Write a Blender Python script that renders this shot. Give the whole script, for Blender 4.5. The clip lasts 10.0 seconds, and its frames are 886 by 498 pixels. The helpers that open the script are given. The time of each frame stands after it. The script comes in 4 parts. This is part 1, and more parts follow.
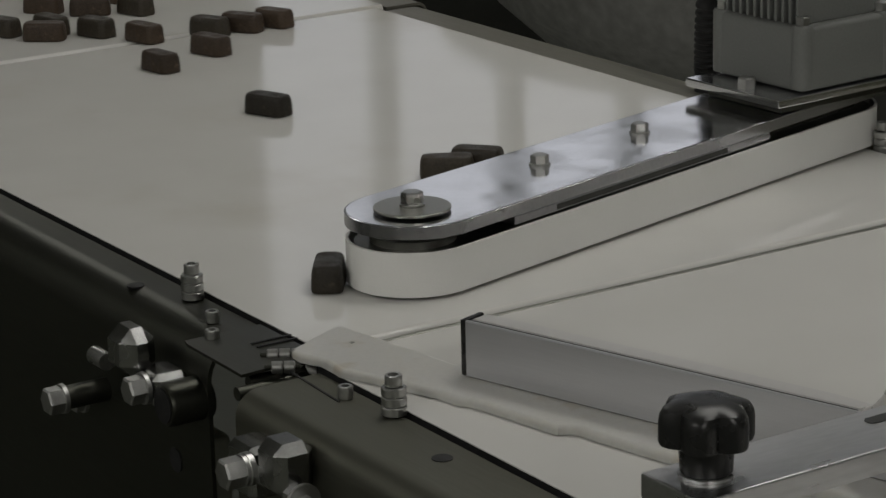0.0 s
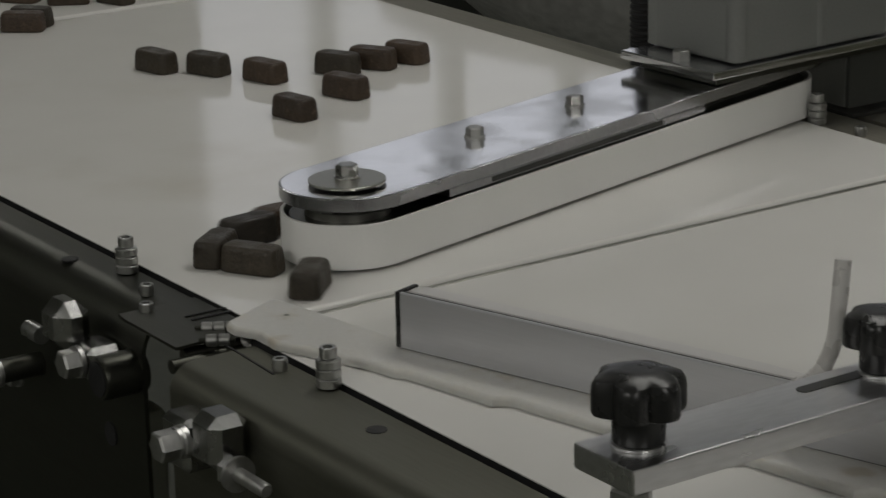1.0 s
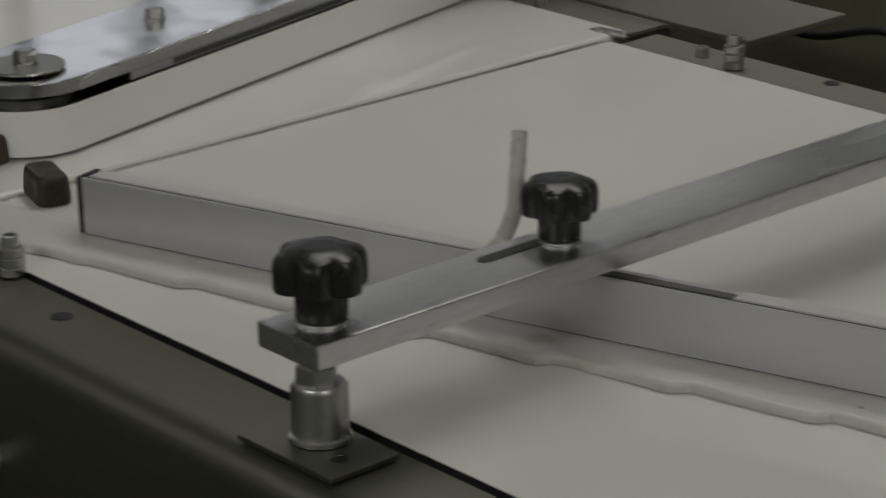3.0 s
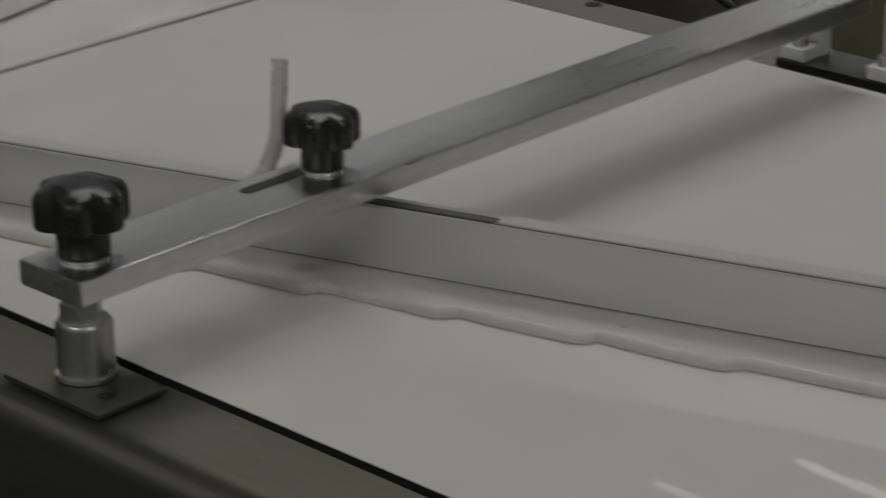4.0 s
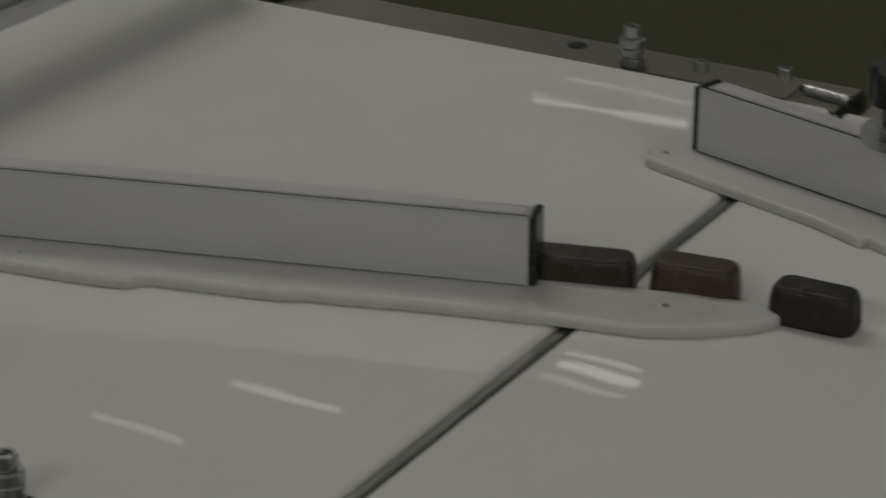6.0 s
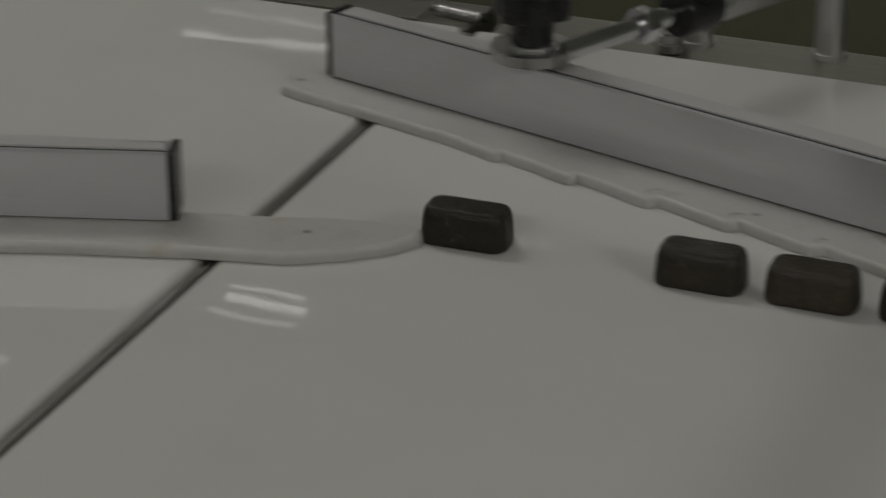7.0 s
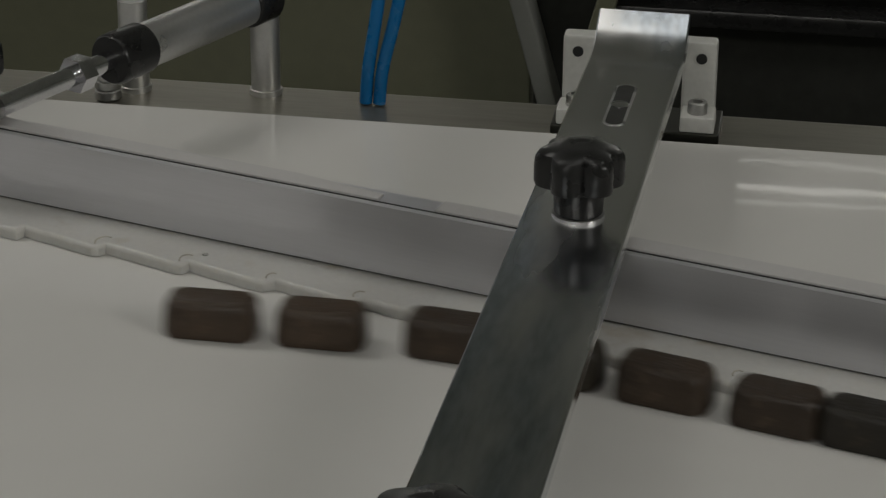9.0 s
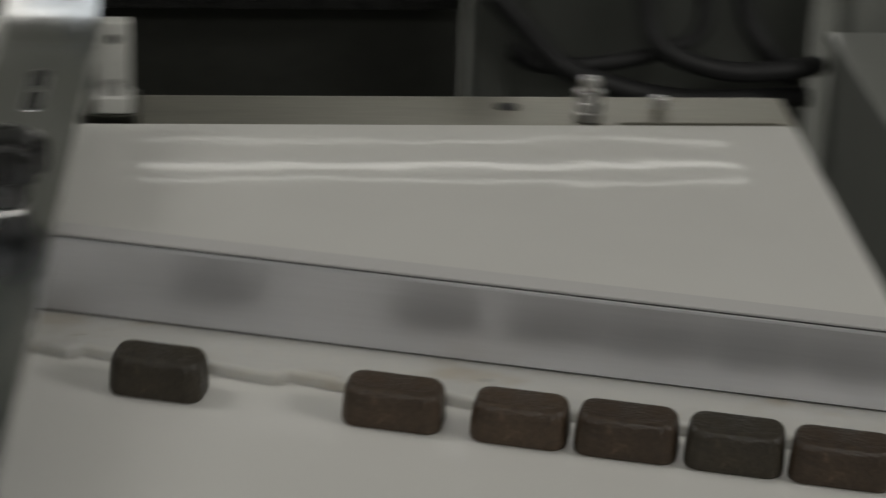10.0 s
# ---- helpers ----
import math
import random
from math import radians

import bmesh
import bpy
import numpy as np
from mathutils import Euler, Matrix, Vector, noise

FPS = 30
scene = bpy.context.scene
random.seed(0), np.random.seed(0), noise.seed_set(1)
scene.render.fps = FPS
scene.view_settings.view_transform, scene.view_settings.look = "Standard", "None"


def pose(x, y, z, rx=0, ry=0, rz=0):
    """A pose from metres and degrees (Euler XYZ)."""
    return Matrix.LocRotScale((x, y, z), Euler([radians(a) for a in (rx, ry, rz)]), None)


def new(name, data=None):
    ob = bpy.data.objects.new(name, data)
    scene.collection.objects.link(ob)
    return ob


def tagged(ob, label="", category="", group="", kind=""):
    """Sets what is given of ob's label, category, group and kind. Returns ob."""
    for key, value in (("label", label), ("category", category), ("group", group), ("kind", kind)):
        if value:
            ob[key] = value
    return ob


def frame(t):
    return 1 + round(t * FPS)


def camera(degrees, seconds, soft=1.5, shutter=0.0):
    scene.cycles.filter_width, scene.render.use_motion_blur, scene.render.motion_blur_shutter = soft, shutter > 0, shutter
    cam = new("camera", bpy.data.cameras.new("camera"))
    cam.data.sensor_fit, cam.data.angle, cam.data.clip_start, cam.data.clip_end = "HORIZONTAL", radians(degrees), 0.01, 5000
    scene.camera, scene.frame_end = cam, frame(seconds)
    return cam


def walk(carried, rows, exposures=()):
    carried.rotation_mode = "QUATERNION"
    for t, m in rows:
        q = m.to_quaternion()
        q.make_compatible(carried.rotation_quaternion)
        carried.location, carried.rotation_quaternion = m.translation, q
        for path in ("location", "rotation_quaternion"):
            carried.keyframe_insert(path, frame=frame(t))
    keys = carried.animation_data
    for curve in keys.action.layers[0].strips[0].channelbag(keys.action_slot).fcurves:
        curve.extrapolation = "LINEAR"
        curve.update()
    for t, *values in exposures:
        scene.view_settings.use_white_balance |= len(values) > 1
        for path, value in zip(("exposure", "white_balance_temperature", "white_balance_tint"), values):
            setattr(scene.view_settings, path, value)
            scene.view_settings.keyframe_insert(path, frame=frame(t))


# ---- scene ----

# ---- camera ----
cam = camera(19.561, 10.0, soft=1.4, shutter=0.5)
CAMERA_ROWS = [
    (0, pose(1.3409, -0.7597, 0.5279, 73.365, 1.348, 56.685)),
    (0.5, pose(1.3424, -0.7580, 0.5266, 73.124, 1.325, 56.175)),
    (1, pose(1.3439, -0.7563, 0.5253, 72.804, 1.155, 55.386)),
    (1.5, pose(1.3454, -0.7547, 0.5239, 72.290, 1.148, 53.791)),
    (2, pose(1.3469, -0.7530, 0.5226, 70.904, 1.278, 53.032)),
    (2.2, pose(1.3475, -0.7523, 0.5221, 70.573, 1.248, 52.695)),
    (3.3, pose(1.3555, -0.7455, 0.5259, 69.648, 0.882, 46.831)),
    (3.5, pose(1.3569, -0.7443, 0.5266, 69.265, 0.861, 45.957)),
    (4, pose(1.3605, -0.7412, 0.5284, 68.197, 0.680, 43.435)),
    (4.5, pose(1.3641, -0.7381, 0.5301, 67.554, 0.550, 39.614)),
    (5, pose(1.3662, -0.7338, 0.5262, 67.555, 0.219, 36.031)),
    (5.5, pose(1.3683, -0.7296, 0.5223, 67.333, -0.044, 32.827)),
    (6, pose(1.3704, -0.7253, 0.5183, 66.552, -0.185, 30.110)),
    (6.2, pose(1.3712, -0.7236, 0.5168, 66.097, 0.107, 28.710)),
    (7.3, pose(1.3909, -0.7267, 0.5225, 64.664, 0.027, 18.393)),
    (7.5, pose(1.3945, -0.7272, 0.5235, 64.672, -0.099, 15.750)),
    (8, pose(1.4034, -0.7286, 0.5261, 65.036, -0.922, 10.660)),
    (8.5, pose(1.3980, -0.7279, 0.5250, 65.429, -0.770, 9.246)),
    (9, pose(1.3925, -0.7272, 0.5240, 65.924, -0.529, 9.115)),
    (9.5, pose(1.3871, -0.7265, 0.5229, 65.842, -1.022, 6.677)),
    (9.6, pose(1.3860, -0.7264, 0.5227, 65.721, -1.585, 4.372)),
    (9.7, pose(1.3849, -0.7262, 0.5225, 65.712, -1.636, 2.201)),
    (9.8, pose(1.3839, -0.7261, 0.5223, 65.754, -1.959, -0.748)),
    (9.9, pose(1.3828, -0.7259, 0.5221, 65.766, -2.245, -2.258)),
    (10, pose(1.3817, -0.7258, 0.5218, 65.798, -2.044, -4.621)),
]
walk(cam, CAMERA_ROWS, [(0.0, 0.03), (2.0, 0.08), (3.5, 0.06), (4.5, -0.07), (5.0, -0.15), (5.5, -0.23), (6.0, -0.31), (7.5, -0.35), (8.5, -0.18), (9.0, 0.03), (9.5, 0.15), (10.0, 0.32)])

# ---- world and lights ----
world = bpy.data.worlds.new("world")
scene.world = world
world.use_nodes = True
world.node_tree.nodes["Background"].inputs[0].default_value = (0.5, 0.55, 0.6, 1)
world.node_tree.nodes["Background"].inputs[1].default_value = 0.02

FLOOR_Z, CEIL_Z, LAMP_Z = -0.92, 2.60, 1.66
LAMPS = []


def tube_lamp(x, y, z, length, width, watts, colour=(1.0, 0.98, 0.925), turn=0.0):
    """A long ceiling luminaire's light, aimed down."""
    data = bpy.data.lights.new("tube_light", "AREA")
    data.shape, data.size, data.size_y = "RECTANGLE", length, width
    data.energy, data.color = watts, colour
    ob = new("tube_light", data)
    ob.matrix_basis = pose(x, y, z, 0, 0, turn)
    LAMPS.append((x, y, z, length, width, turn))
    return ob


# slim tube fixtures towards the back of the hall, broad added panels over the line
for lx, ly, ll, lw, watts in (
    (1.89, 4.71, 1.34, 0.022, 0.10),
    (1.89, 4.56, 1.34, 0.034, 0.26),
    (1.89, 4.47, 1.34, 0.018, 0.11),
    (-1.22, 4.71, 0.42, 0.020, 0.035),
    (-1.22, 4.56, 0.42, 0.030, 0.085),
    (-0.60, 3.30, 0.16, 0.020, 0.026),
    (-0.58, 3.245, 0.17, 0.030, 0.052),
    (-0.585, 3.185, 0.18, 0.016, 0.020),
    (-1.05, 2.87, 0.24, 0.034, 0.050),
    (-1.21, 2.62, 0.20, 0.022, 0.024),
    # unseen overhead panels, added to brighten belts and the bar end
    (1.5, 0.72, 1.30, 0.40, 1.8),
    (-0.2, 0.9, 1.30, 0.40, 9.0),
    (-3.2, 0.9, 1.30, 0.40, 6.0),
    (4.2, -1.0, 1.50, 0.70, 40.0),
    # unseen south panels, added to light the faces towards the camera
    (0.9, -2.4, 1.30, 0.60, 23.0),
    (-1.8, -2.4, 1.30, 0.60, 12.0),
    # unseen north panels, added to brighten the far wall and ceiling
    (2.6, 6.2, 1.30, 0.40, 28.0),
    (-0.4, 6.2, 1.30, 0.40, 14.0),
    (-3.4, 6.2, 1.30, 0.40, 10.0),
):
    tube_lamp(lx, ly, LAMP_Z, ll, lw, watts)

# ---- helpers for building ----


def link_mesh(name, bm, mat, parent=None, label="", smooth=True, angle=35):
    me = bpy.data.meshes.new(name)
    bm.normal_update()
    if smooth:
        for f in bm.faces:
            f.smooth = True
        lim = radians(angle)
        for e in bm.edges:
            if len(e.link_faces) == 2 and e.calc_face_angle(0.0) > lim:
                e.smooth = False
    bm.to_mesh(me)
    bm.free()
    me.materials.append(mat)
    ob = new(name, me)
    if parent is not None:
        ob.parent = parent
    if label:
        ob["label"] = label
    if smooth and len(me.polygons) < 4000:
        wn = ob.modifiers.new("weighted_normals", "WEIGHTED_NORMAL")
        wn.keep_sharp, wn.weight = True, 100
    return ob


def part(name, bm, mat, parent, label=""):
    """One mesh under a thing or a part."""
    return link_mesh(name, bm, mat, parent, label)


def thing(name, label, category, group="", at=None):
    ob = new(name)
    ob.empty_display_size = 0.01
    if at is not None:
        ob.matrix_basis = at
    return tagged(ob, label, category, group)


def bm_box(cx, cy, cz, sx, sy, sz, bevel=0.0, seg=2, m=None):
    bm = bmesh.new()
    bmesh.ops.create_cube(bm, size=1.0)
    bmesh.ops.scale(bm, vec=(sx, sy, sz), verts=bm.verts)
    if bevel:
        bmesh.ops.bevel(bm, geom=list(bm.edges), offset=bevel, segments=seg, affect="EDGES", profile=0.5)
    bmesh.ops.translate(bm, vec=(cx, cy, cz), verts=bm.verts)
    if m is not None:
        bm.transform(m)
    return bm


def bm_prism(points, z0, z1, bevel=0.0, seg=2, m=None):
    """An upright prism over an outline of (x, y)."""
    bm = bmesh.new()
    low = [bm.verts.new((x, y, z0)) for x, y in points]
    top = [bm.verts.new((x, y, z1)) for x, y in points]
    bm.faces.new(list(reversed(low)))
    cap = bm.faces.new(top)
    n = len(points)
    for i in range(n):
        bm.faces.new((low[i], low[(i + 1) % n], top[(i + 1) % n], top[i]))
    bmesh.ops.recalc_face_normals(bm, faces=bm.faces)
    if bevel:
        edges = [e for e in bm.edges if abs(e.verts[0].co.z - z1) < 1e-6 and abs(e.verts[1].co.z - z1) < 1e-6]
        bmesh.ops.bevel(bm, geom=edges, offset=bevel, segments=seg, affect="EDGES", profile=0.5)
    if m is not None:
        bm.transform(m)
    return bm


def bm_lathe(profile, n=32, m=None, cap=True):
    """A turned body from (radius, z) pairs, from bottom to top."""
    bm = bmesh.new()
    rings = []
    for r, z in profile:
        rings.append([bm.verts.new((r * math.cos(2 * math.pi * k / n), r * math.sin(2 * math.pi * k / n), z)) for k in range(n)])
    for a, b in zip(rings, rings[1:]):
        for k in range(n):
            bm.faces.new((a[k], a[(k + 1) % n], b[(k + 1) % n], b[k]))
    if cap:
        bm.faces.new(list(reversed(rings[0])))
        bm.faces.new(rings[-1])
    bmesh.ops.recalc_face_normals(bm, faces=bm.faces)
    if m is not None:
        bm.transform(m)
    return bm


def bm_hex(r, z0, z1, m=None):
    """A hexagon head with chamfered corners; r is half of the width across corners."""
    bm = bm_lathe([(r, z0), (r, z1 - 0.12 * r), (r * 0.86, z1)], 6)
    if m is not None:
        bm.transform(m)
    return bm


def merge(*bms):
    out = bmesh.new()
    for b in bms:
        me = bpy.data.meshes.new("scratch")
        b.to_mesh(me)
        out.from_mesh(me)
        b.free()
        bpy.data.meshes.remove(me)
    return out


def bm_tube(points, r, n=12, ripple=0.0):
    """A round hose along points, with ribs if ripple is given."""
    bm = bmesh.new()
    pts = []
    P = [Vector(p) for p in points]
    steps = 10 if not ripple else 36
    for i in range(len(P) - 1):
        a, b, c, d = P[max(i - 1, 0)], P[i], P[i + 1], P[min(i + 2, len(P) - 1)]
        for s in range(steps):
            u = s / steps
            pts.append(0.5 * ((2 * b) + (c - a) * u + (2 * a - 5 * b + 4 * c - d) * u * u + (3 * b - a - 3 * c + d) * u ** 3))
    pts.append(P[-1])
    rings = []
    ref = Vector((0.22, 0.93, -0.29)).normalized()
    for i, p in enumerate(pts):
        t = (pts[min(i + 1, len(pts) - 1)] - pts[max(i - 1, 0)]).normalized()
        s = t.cross(ref).normalized()
        u = t.cross(s)
        rr = r * (1 + ripple * (1 if (i // 2) % 2 else -1))
        rings.append([bm.verts.new(p + rr * (math.cos(2 * math.pi * k / n) * s + math.sin(2 * math.pi * k / n) * u)) for k in range(n)])
    for a, b in zip(rings, rings[1:]):
        for k in range(n):
            bm.faces.new((a[k], a[(k + 1) % n], b[(k + 1) % n], b[k]))
    bm.faces.new(list(reversed(rings[0])))
    bm.faces.new(rings[-1])
    bmesh.ops.recalc_face_normals(bm, faces=bm.faces)
    return bm


def along(p, q):
    """The pose that carries the z axis from p towards q."""
    return Matrix.Translation(p) @ (Vector(q) - Vector(p)).to_track_quat("Z", "Y").to_matrix().to_4x4()


# ---- materials ----


def surface(name, colour, rough, metal=0.0, vary=0.12, scale=40.0, fine=400.0, bump=0.0, rough_vary=0.1, coat=0.0,
            stretch=(1, 1, 1), transmission=0.0, specular=0.5, stain=None, stain_scale=6.0, stain_at=0.62, alpha=1.0, per_object=0.0, ior=1.45):
    mat = bpy.data.materials.new(name)
    mat.use_nodes = True
    nt = mat.node_tree
    nodes, links = nt.nodes, nt.links
    b = nodes["Principled BSDF"]
    b.inputs["Metallic"].default_value = metal
    b.inputs["Coat Weight"].default_value = coat
    b.inputs["Coat Roughness"].default_value = 0.08
    b.inputs["Transmission Weight"].default_value = transmission
    b.inputs["Specular IOR Level"].default_value = specular
    b.inputs["IOR"].default_value = ior
    coord = nodes.new("ShaderNodeTexCoord")
    mapping = nodes.new("ShaderNodeMapping")
    mapping.inputs["Scale"].default_value = stretch
    links.new(coord.outputs["Object"], mapping.inputs["Vector"])

    def tex(sc, detail=4.0):
        n = nodes.new("ShaderNodeTexNoise")
        n.inputs["Scale"].default_value = sc
        n.inputs["Detail"].default_value = detail
        links.new(mapping.outputs["Vector"], n.inputs["Vector"])
        return n

    big, small = tex(scale), tex(fine, 2.0)
    mix = nodes.new("ShaderNodeMath")
    mix.operation = "ADD"
    links.new(big.outputs["Fac"], mix.inputs[0])
    links.new(small.outputs["Fac"], mix.inputs[1])
    ramp = nodes.new("ShaderNodeMapRange")
    ramp.inputs["From Min"].default_value, ramp.inputs["From Max"].default_value = 0.6, 1.4
    ramp.inputs["To Min"].default_value, ramp.inputs["To Max"].default_value = 1 - vary, 1 + vary
    links.new(mix.outputs[0], ramp.inputs["Value"])
    tint = nodes.new("ShaderNodeVectorMath")
    tint.operation = "SCALE"
    tint.inputs[0].default_value = colour
    links.new(ramp.outputs[0], tint.inputs["Scale"])
    last = tint.outputs[0]
    if per_object:
        info = nodes.new("ShaderNodeObjectInfo")
        r2 = nodes.new("ShaderNodeMapRange")
        r2.inputs["To Min"].default_value, r2.inputs["To Max"].default_value = 1 - per_object, 1 + per_object
        links.new(info.outputs["Random"], r2.inputs["Value"])
        t2 = nodes.new("ShaderNodeVectorMath")
        t2.operation = "SCALE"
        links.new(last, t2.inputs[0])
        links.new(r2.outputs[0], t2.inputs["Scale"])
        last = t2.outputs[0]
    if stain:
        sp = tex(stain_scale, 6.0)
        sr = nodes.new("ShaderNodeMapRange")
        sr.interpolation_type = "SMOOTHSTEP"
        sr.inputs["From Min"].default_value, sr.inputs["From Max"].default_value = stain_at, stain_at + 0.16
        links.new(sp.outputs["Fac"], sr.inputs["Value"])
        sm = nodes.new("ShaderNodeMix")
        sm.data_type = "RGBA"
        links.new(sr.outputs[0], sm.inputs[0])
        links.new(last, sm.inputs[6])
        sm.inputs[7].default_value = (*stain, 1)
        last = sm.outputs[2]
    links.new(last, b.inputs["Base Color"])
    rr = nodes.new("ShaderNodeMapRange")
    rr.inputs["From Min"].default_value, rr.inputs["From Max"].default_value = 0.35, 0.65
    rr.inputs["To Min"].default_value, rr.inputs["To Max"].default_value = max(rough - rough_vary, 0.02), min(rough + rough_vary, 1)
    links.new(big.outputs["Fac"], rr.inputs["Value"])
    links.new(rr.outputs[0], b.inputs["Roughness"])
    if bump:
        bp = nodes.new("ShaderNodeBump")
        bp.inputs["Strength"].default_value = bump
        bp.inputs["Distance"].default_value = 0.001
        links.new(mix.outputs[0], bp.inputs["Height"])
        links.new(bp.outputs[0], b.inputs["Normal"])
    if alpha < 1:
        b.inputs["Alpha"].default_value = alpha
    return mat


BELT = surface("white_belt", (0.70, 0.69, 0.665), 0.022, 0, 0.025, 3, 12, 0.08, 0.003, specular=0.22, stain=(0.62, 0.60, 0.55), stain_scale=2.2, stain_at=0.6)
WORN_BELT = surface("dulled_white_belt", (0.70, 0.69, 0.665), 0.075, 0, 0.03, 3, 12, 0.06, 0.03, specular=0.22, stain=(0.61, 0.585, 0.535), stain_scale=2.6, stain_at=0.57)
ARM_BELT = surface("white_fabric_belt", (0.87, 0.865, 0.845), 0.55, 0, 0.03, 20, 900, 0.05)
PLASTIC = surface("white_plastic", (0.575, 0.568, 0.545), 0.38, 0, 0.05, 14, 300, 0.05, stain=(0.49, 0.455, 0.395), stain_scale=34, stain_at=0.57)
milky = PLASTIC.node_tree.nodes["Principled BSDF"]
milky.inputs["Subsurface Weight"].default_value = 0.7
milky.inputs["Subsurface Radius"].default_value = (1.0, 0.95, 0.85)
milky.inputs["Subsurface Scale"].default_value = 0.004
STEEL = surface("brushed_steel", (0.40, 0.40, 0.37), 0.38, 1.0, 0.08, 8, 500, 0.04, 0.06, stretch=(0.08, 1, 1))
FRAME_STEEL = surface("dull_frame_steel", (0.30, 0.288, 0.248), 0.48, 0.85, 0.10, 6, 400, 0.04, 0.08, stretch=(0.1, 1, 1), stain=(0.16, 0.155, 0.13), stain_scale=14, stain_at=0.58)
# near side frames: mirrored dark surroundings are put into this olive base colour
OLIVE_STEEL = surface("shade_toned_olive_steel", (0.148, 0.147, 0.121), 0.46, 1.0, 0.10, 6, 400, 0.04, 0.07, stretch=(0.1, 1, 1), stain=(0.146, 0.148, 0.122), stain_scale=10, stain_at=0.56)
CHROME = surface("worn_chrome", (0.33, 0.33, 0.325), 0.22, 1.0, 0.12, 30, 400, 0.06, 0.08)
BLACKENED = surface("blackened_steel", (0.045, 0.045, 0.042), 0.5, 0.6, 0.15, 30, 300, 0.05)
# darkest side frames: stainless, its dark reflections painted into the base colour
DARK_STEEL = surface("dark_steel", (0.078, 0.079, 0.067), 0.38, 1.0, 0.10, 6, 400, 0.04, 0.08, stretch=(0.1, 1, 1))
ALU = surface("anodised_aluminium", (0.61, 0.61, 0.635), 0.32, 0.6, 0.04, 15, 600, 0.02, 0.06, stretch=(0.05, 1, 1), stain=(0.52, 0.51, 0.50), stain_scale=9, stain_at=0.64)
POLISHED = surface("polished_steel", (0.75, 0.75, 0.77), 0.13, 1.0, 0.10, 30, 700, 0.02, 0.06)
# plate and spacer sides: their dark reflection is put into the steel colour
RIM = surface("shaded_steel_edge", (0.30, 0.30, 0.31), 0.26, 1.0, 0.10, 12, 300, 0.03, 0.08)
SATIN = surface("satin_steel_bar", (0.62, 0.62, 0.63), 0.34, 1.0, 0.12, 12, 300, 0.05, 0.09, stretch=(1, 0.2, 1))
WORN = surface("worn_chromed_steel", (0.46, 0.46, 0.45), 0.38, 1.0, 0.14, 25, 300, 0.10, 0.12)
WASHER = surface("bright_washer", (0.55, 0.55, 0.55), 0.35, 0.8, 0.1, 40, 300, 0.05)
CYL_ALU = surface("matte_aluminium_tube", (0.60, 0.60, 0.59), 0.36, 0.85, 0.06, 20, 400, 0.03)
BRACKET = surface("white_coated_steel", (0.66, 0.66, 0.63), 0.45, 0.2, 0.08, 30, 300, 0.08)
BLACK = surface("black_plastic", (0.016, 0.016, 0.016), 0.30, 0, 0.2, 60, 600, 0.05, 0.08)
GAP_GREY = surface("grey_gap_strip", (0.10, 0.098, 0.095), 0.6, 0, 0.2, 60, 600, 0.05)
RUBBER = surface("black_rubber", (0.013, 0.013, 0.014), 0.6, 0, 0.2, 60, 600, 0.05)
CHOC = surface("chocolate", (0.033, 0.0265, 0.0180), 0.50, 0, 0.40, 70, 500, 0.6, 0.14, stain=(0.090, 0.068, 0.048), stain_scale=110, stain_at=0.61, per_object=0.5)
MILK_CHOC = surface("milk_chocolate", (0.054, 0.0360, 0.0230), 0.48, 0, 0.40, 70, 500, 0.6, 0.14, stain=(0.13, 0.090, 0.060), stain_scale=110, stain_at=0.60, per_object=0.35)
MOTOR = surface("motor_grey_paint", (0.19, 0.195, 0.188), 0.55, 0, 0.08, 40, 500, 0.1)
BLUE = surface("blue_hose", (0.006, 0.14, 0.36), 0.3, 0, 0.05, 60, 300)
HOSE = surface("milky_hose", (0.66, 0.645, 0.63), 0.3, 0, 0.02, 60, 300, transmission=0.15)
CLEAR = surface("milky_strip", (0.53, 0.52, 0.515), 0.45, 0, 0.03, 30, 300, 0.0, 0.02)
FLOOR = surface("painted_floor", (0.10, 0.105, 0.085), 0.5, 0, 0.12, 2, 40, 0.05, 0.1)
WALL = surface("hall_wall", (0.66, 0.67, 0.63), 0.7, 0, 0.04, 2, 60)
CEIL = surface("hall_ceiling", (0.78, 0.78, 0.76), 0.8, 0, 0.03, 2, 60)
OLIVE = surface("olive_panel", (0.165, 0.168, 0.115), 0.45, 0, 0.08, 3, 80, 0.03)
DARK_PANEL = surface("dark_machine_panel", (0.035, 0.036, 0.032), 0.4, 0.3, 0.2, 5, 120, 0.03)
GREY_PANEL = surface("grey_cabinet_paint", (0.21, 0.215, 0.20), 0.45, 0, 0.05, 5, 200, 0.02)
# shaded copy of the cabinet grey, the shade is put into the colour
SHADE_PANEL = surface("shaded_grey_panel", (0.066, 0.069, 0.063), 0.5, 0, 0.08, 5, 200, 0.02)
FILM = surface("steel_drum_skin", (0.50, 0.50, 0.485), 0.38, 0.25, 0.30, 5, 60, 0.25)

# ---- hall ----
link = lambda name, bm, mat, label: tagged(link_mesh(name, bm, mat), label, kind="structure")
link("floor", bm_box(0.4, 1.5, FLOOR_Z - 0.05, 13.4, 13.2, 0.1), FLOOR, "dark grey-green painted hall floor")
link("ceiling", bm_box(0.4, 1.5, CEIL_Z + 0.05, 13.4, 13.2, 0.1), CEIL, "pale hall ceiling")
HALL_H = CEIL_Z - FLOOR_Z
link("wall_north", bm_box(0.4, 8.1, FLOOR_Z + HALL_H / 2, 13.4, 0.2, HALL_H), WALL, "pale hall wall behind the machines")
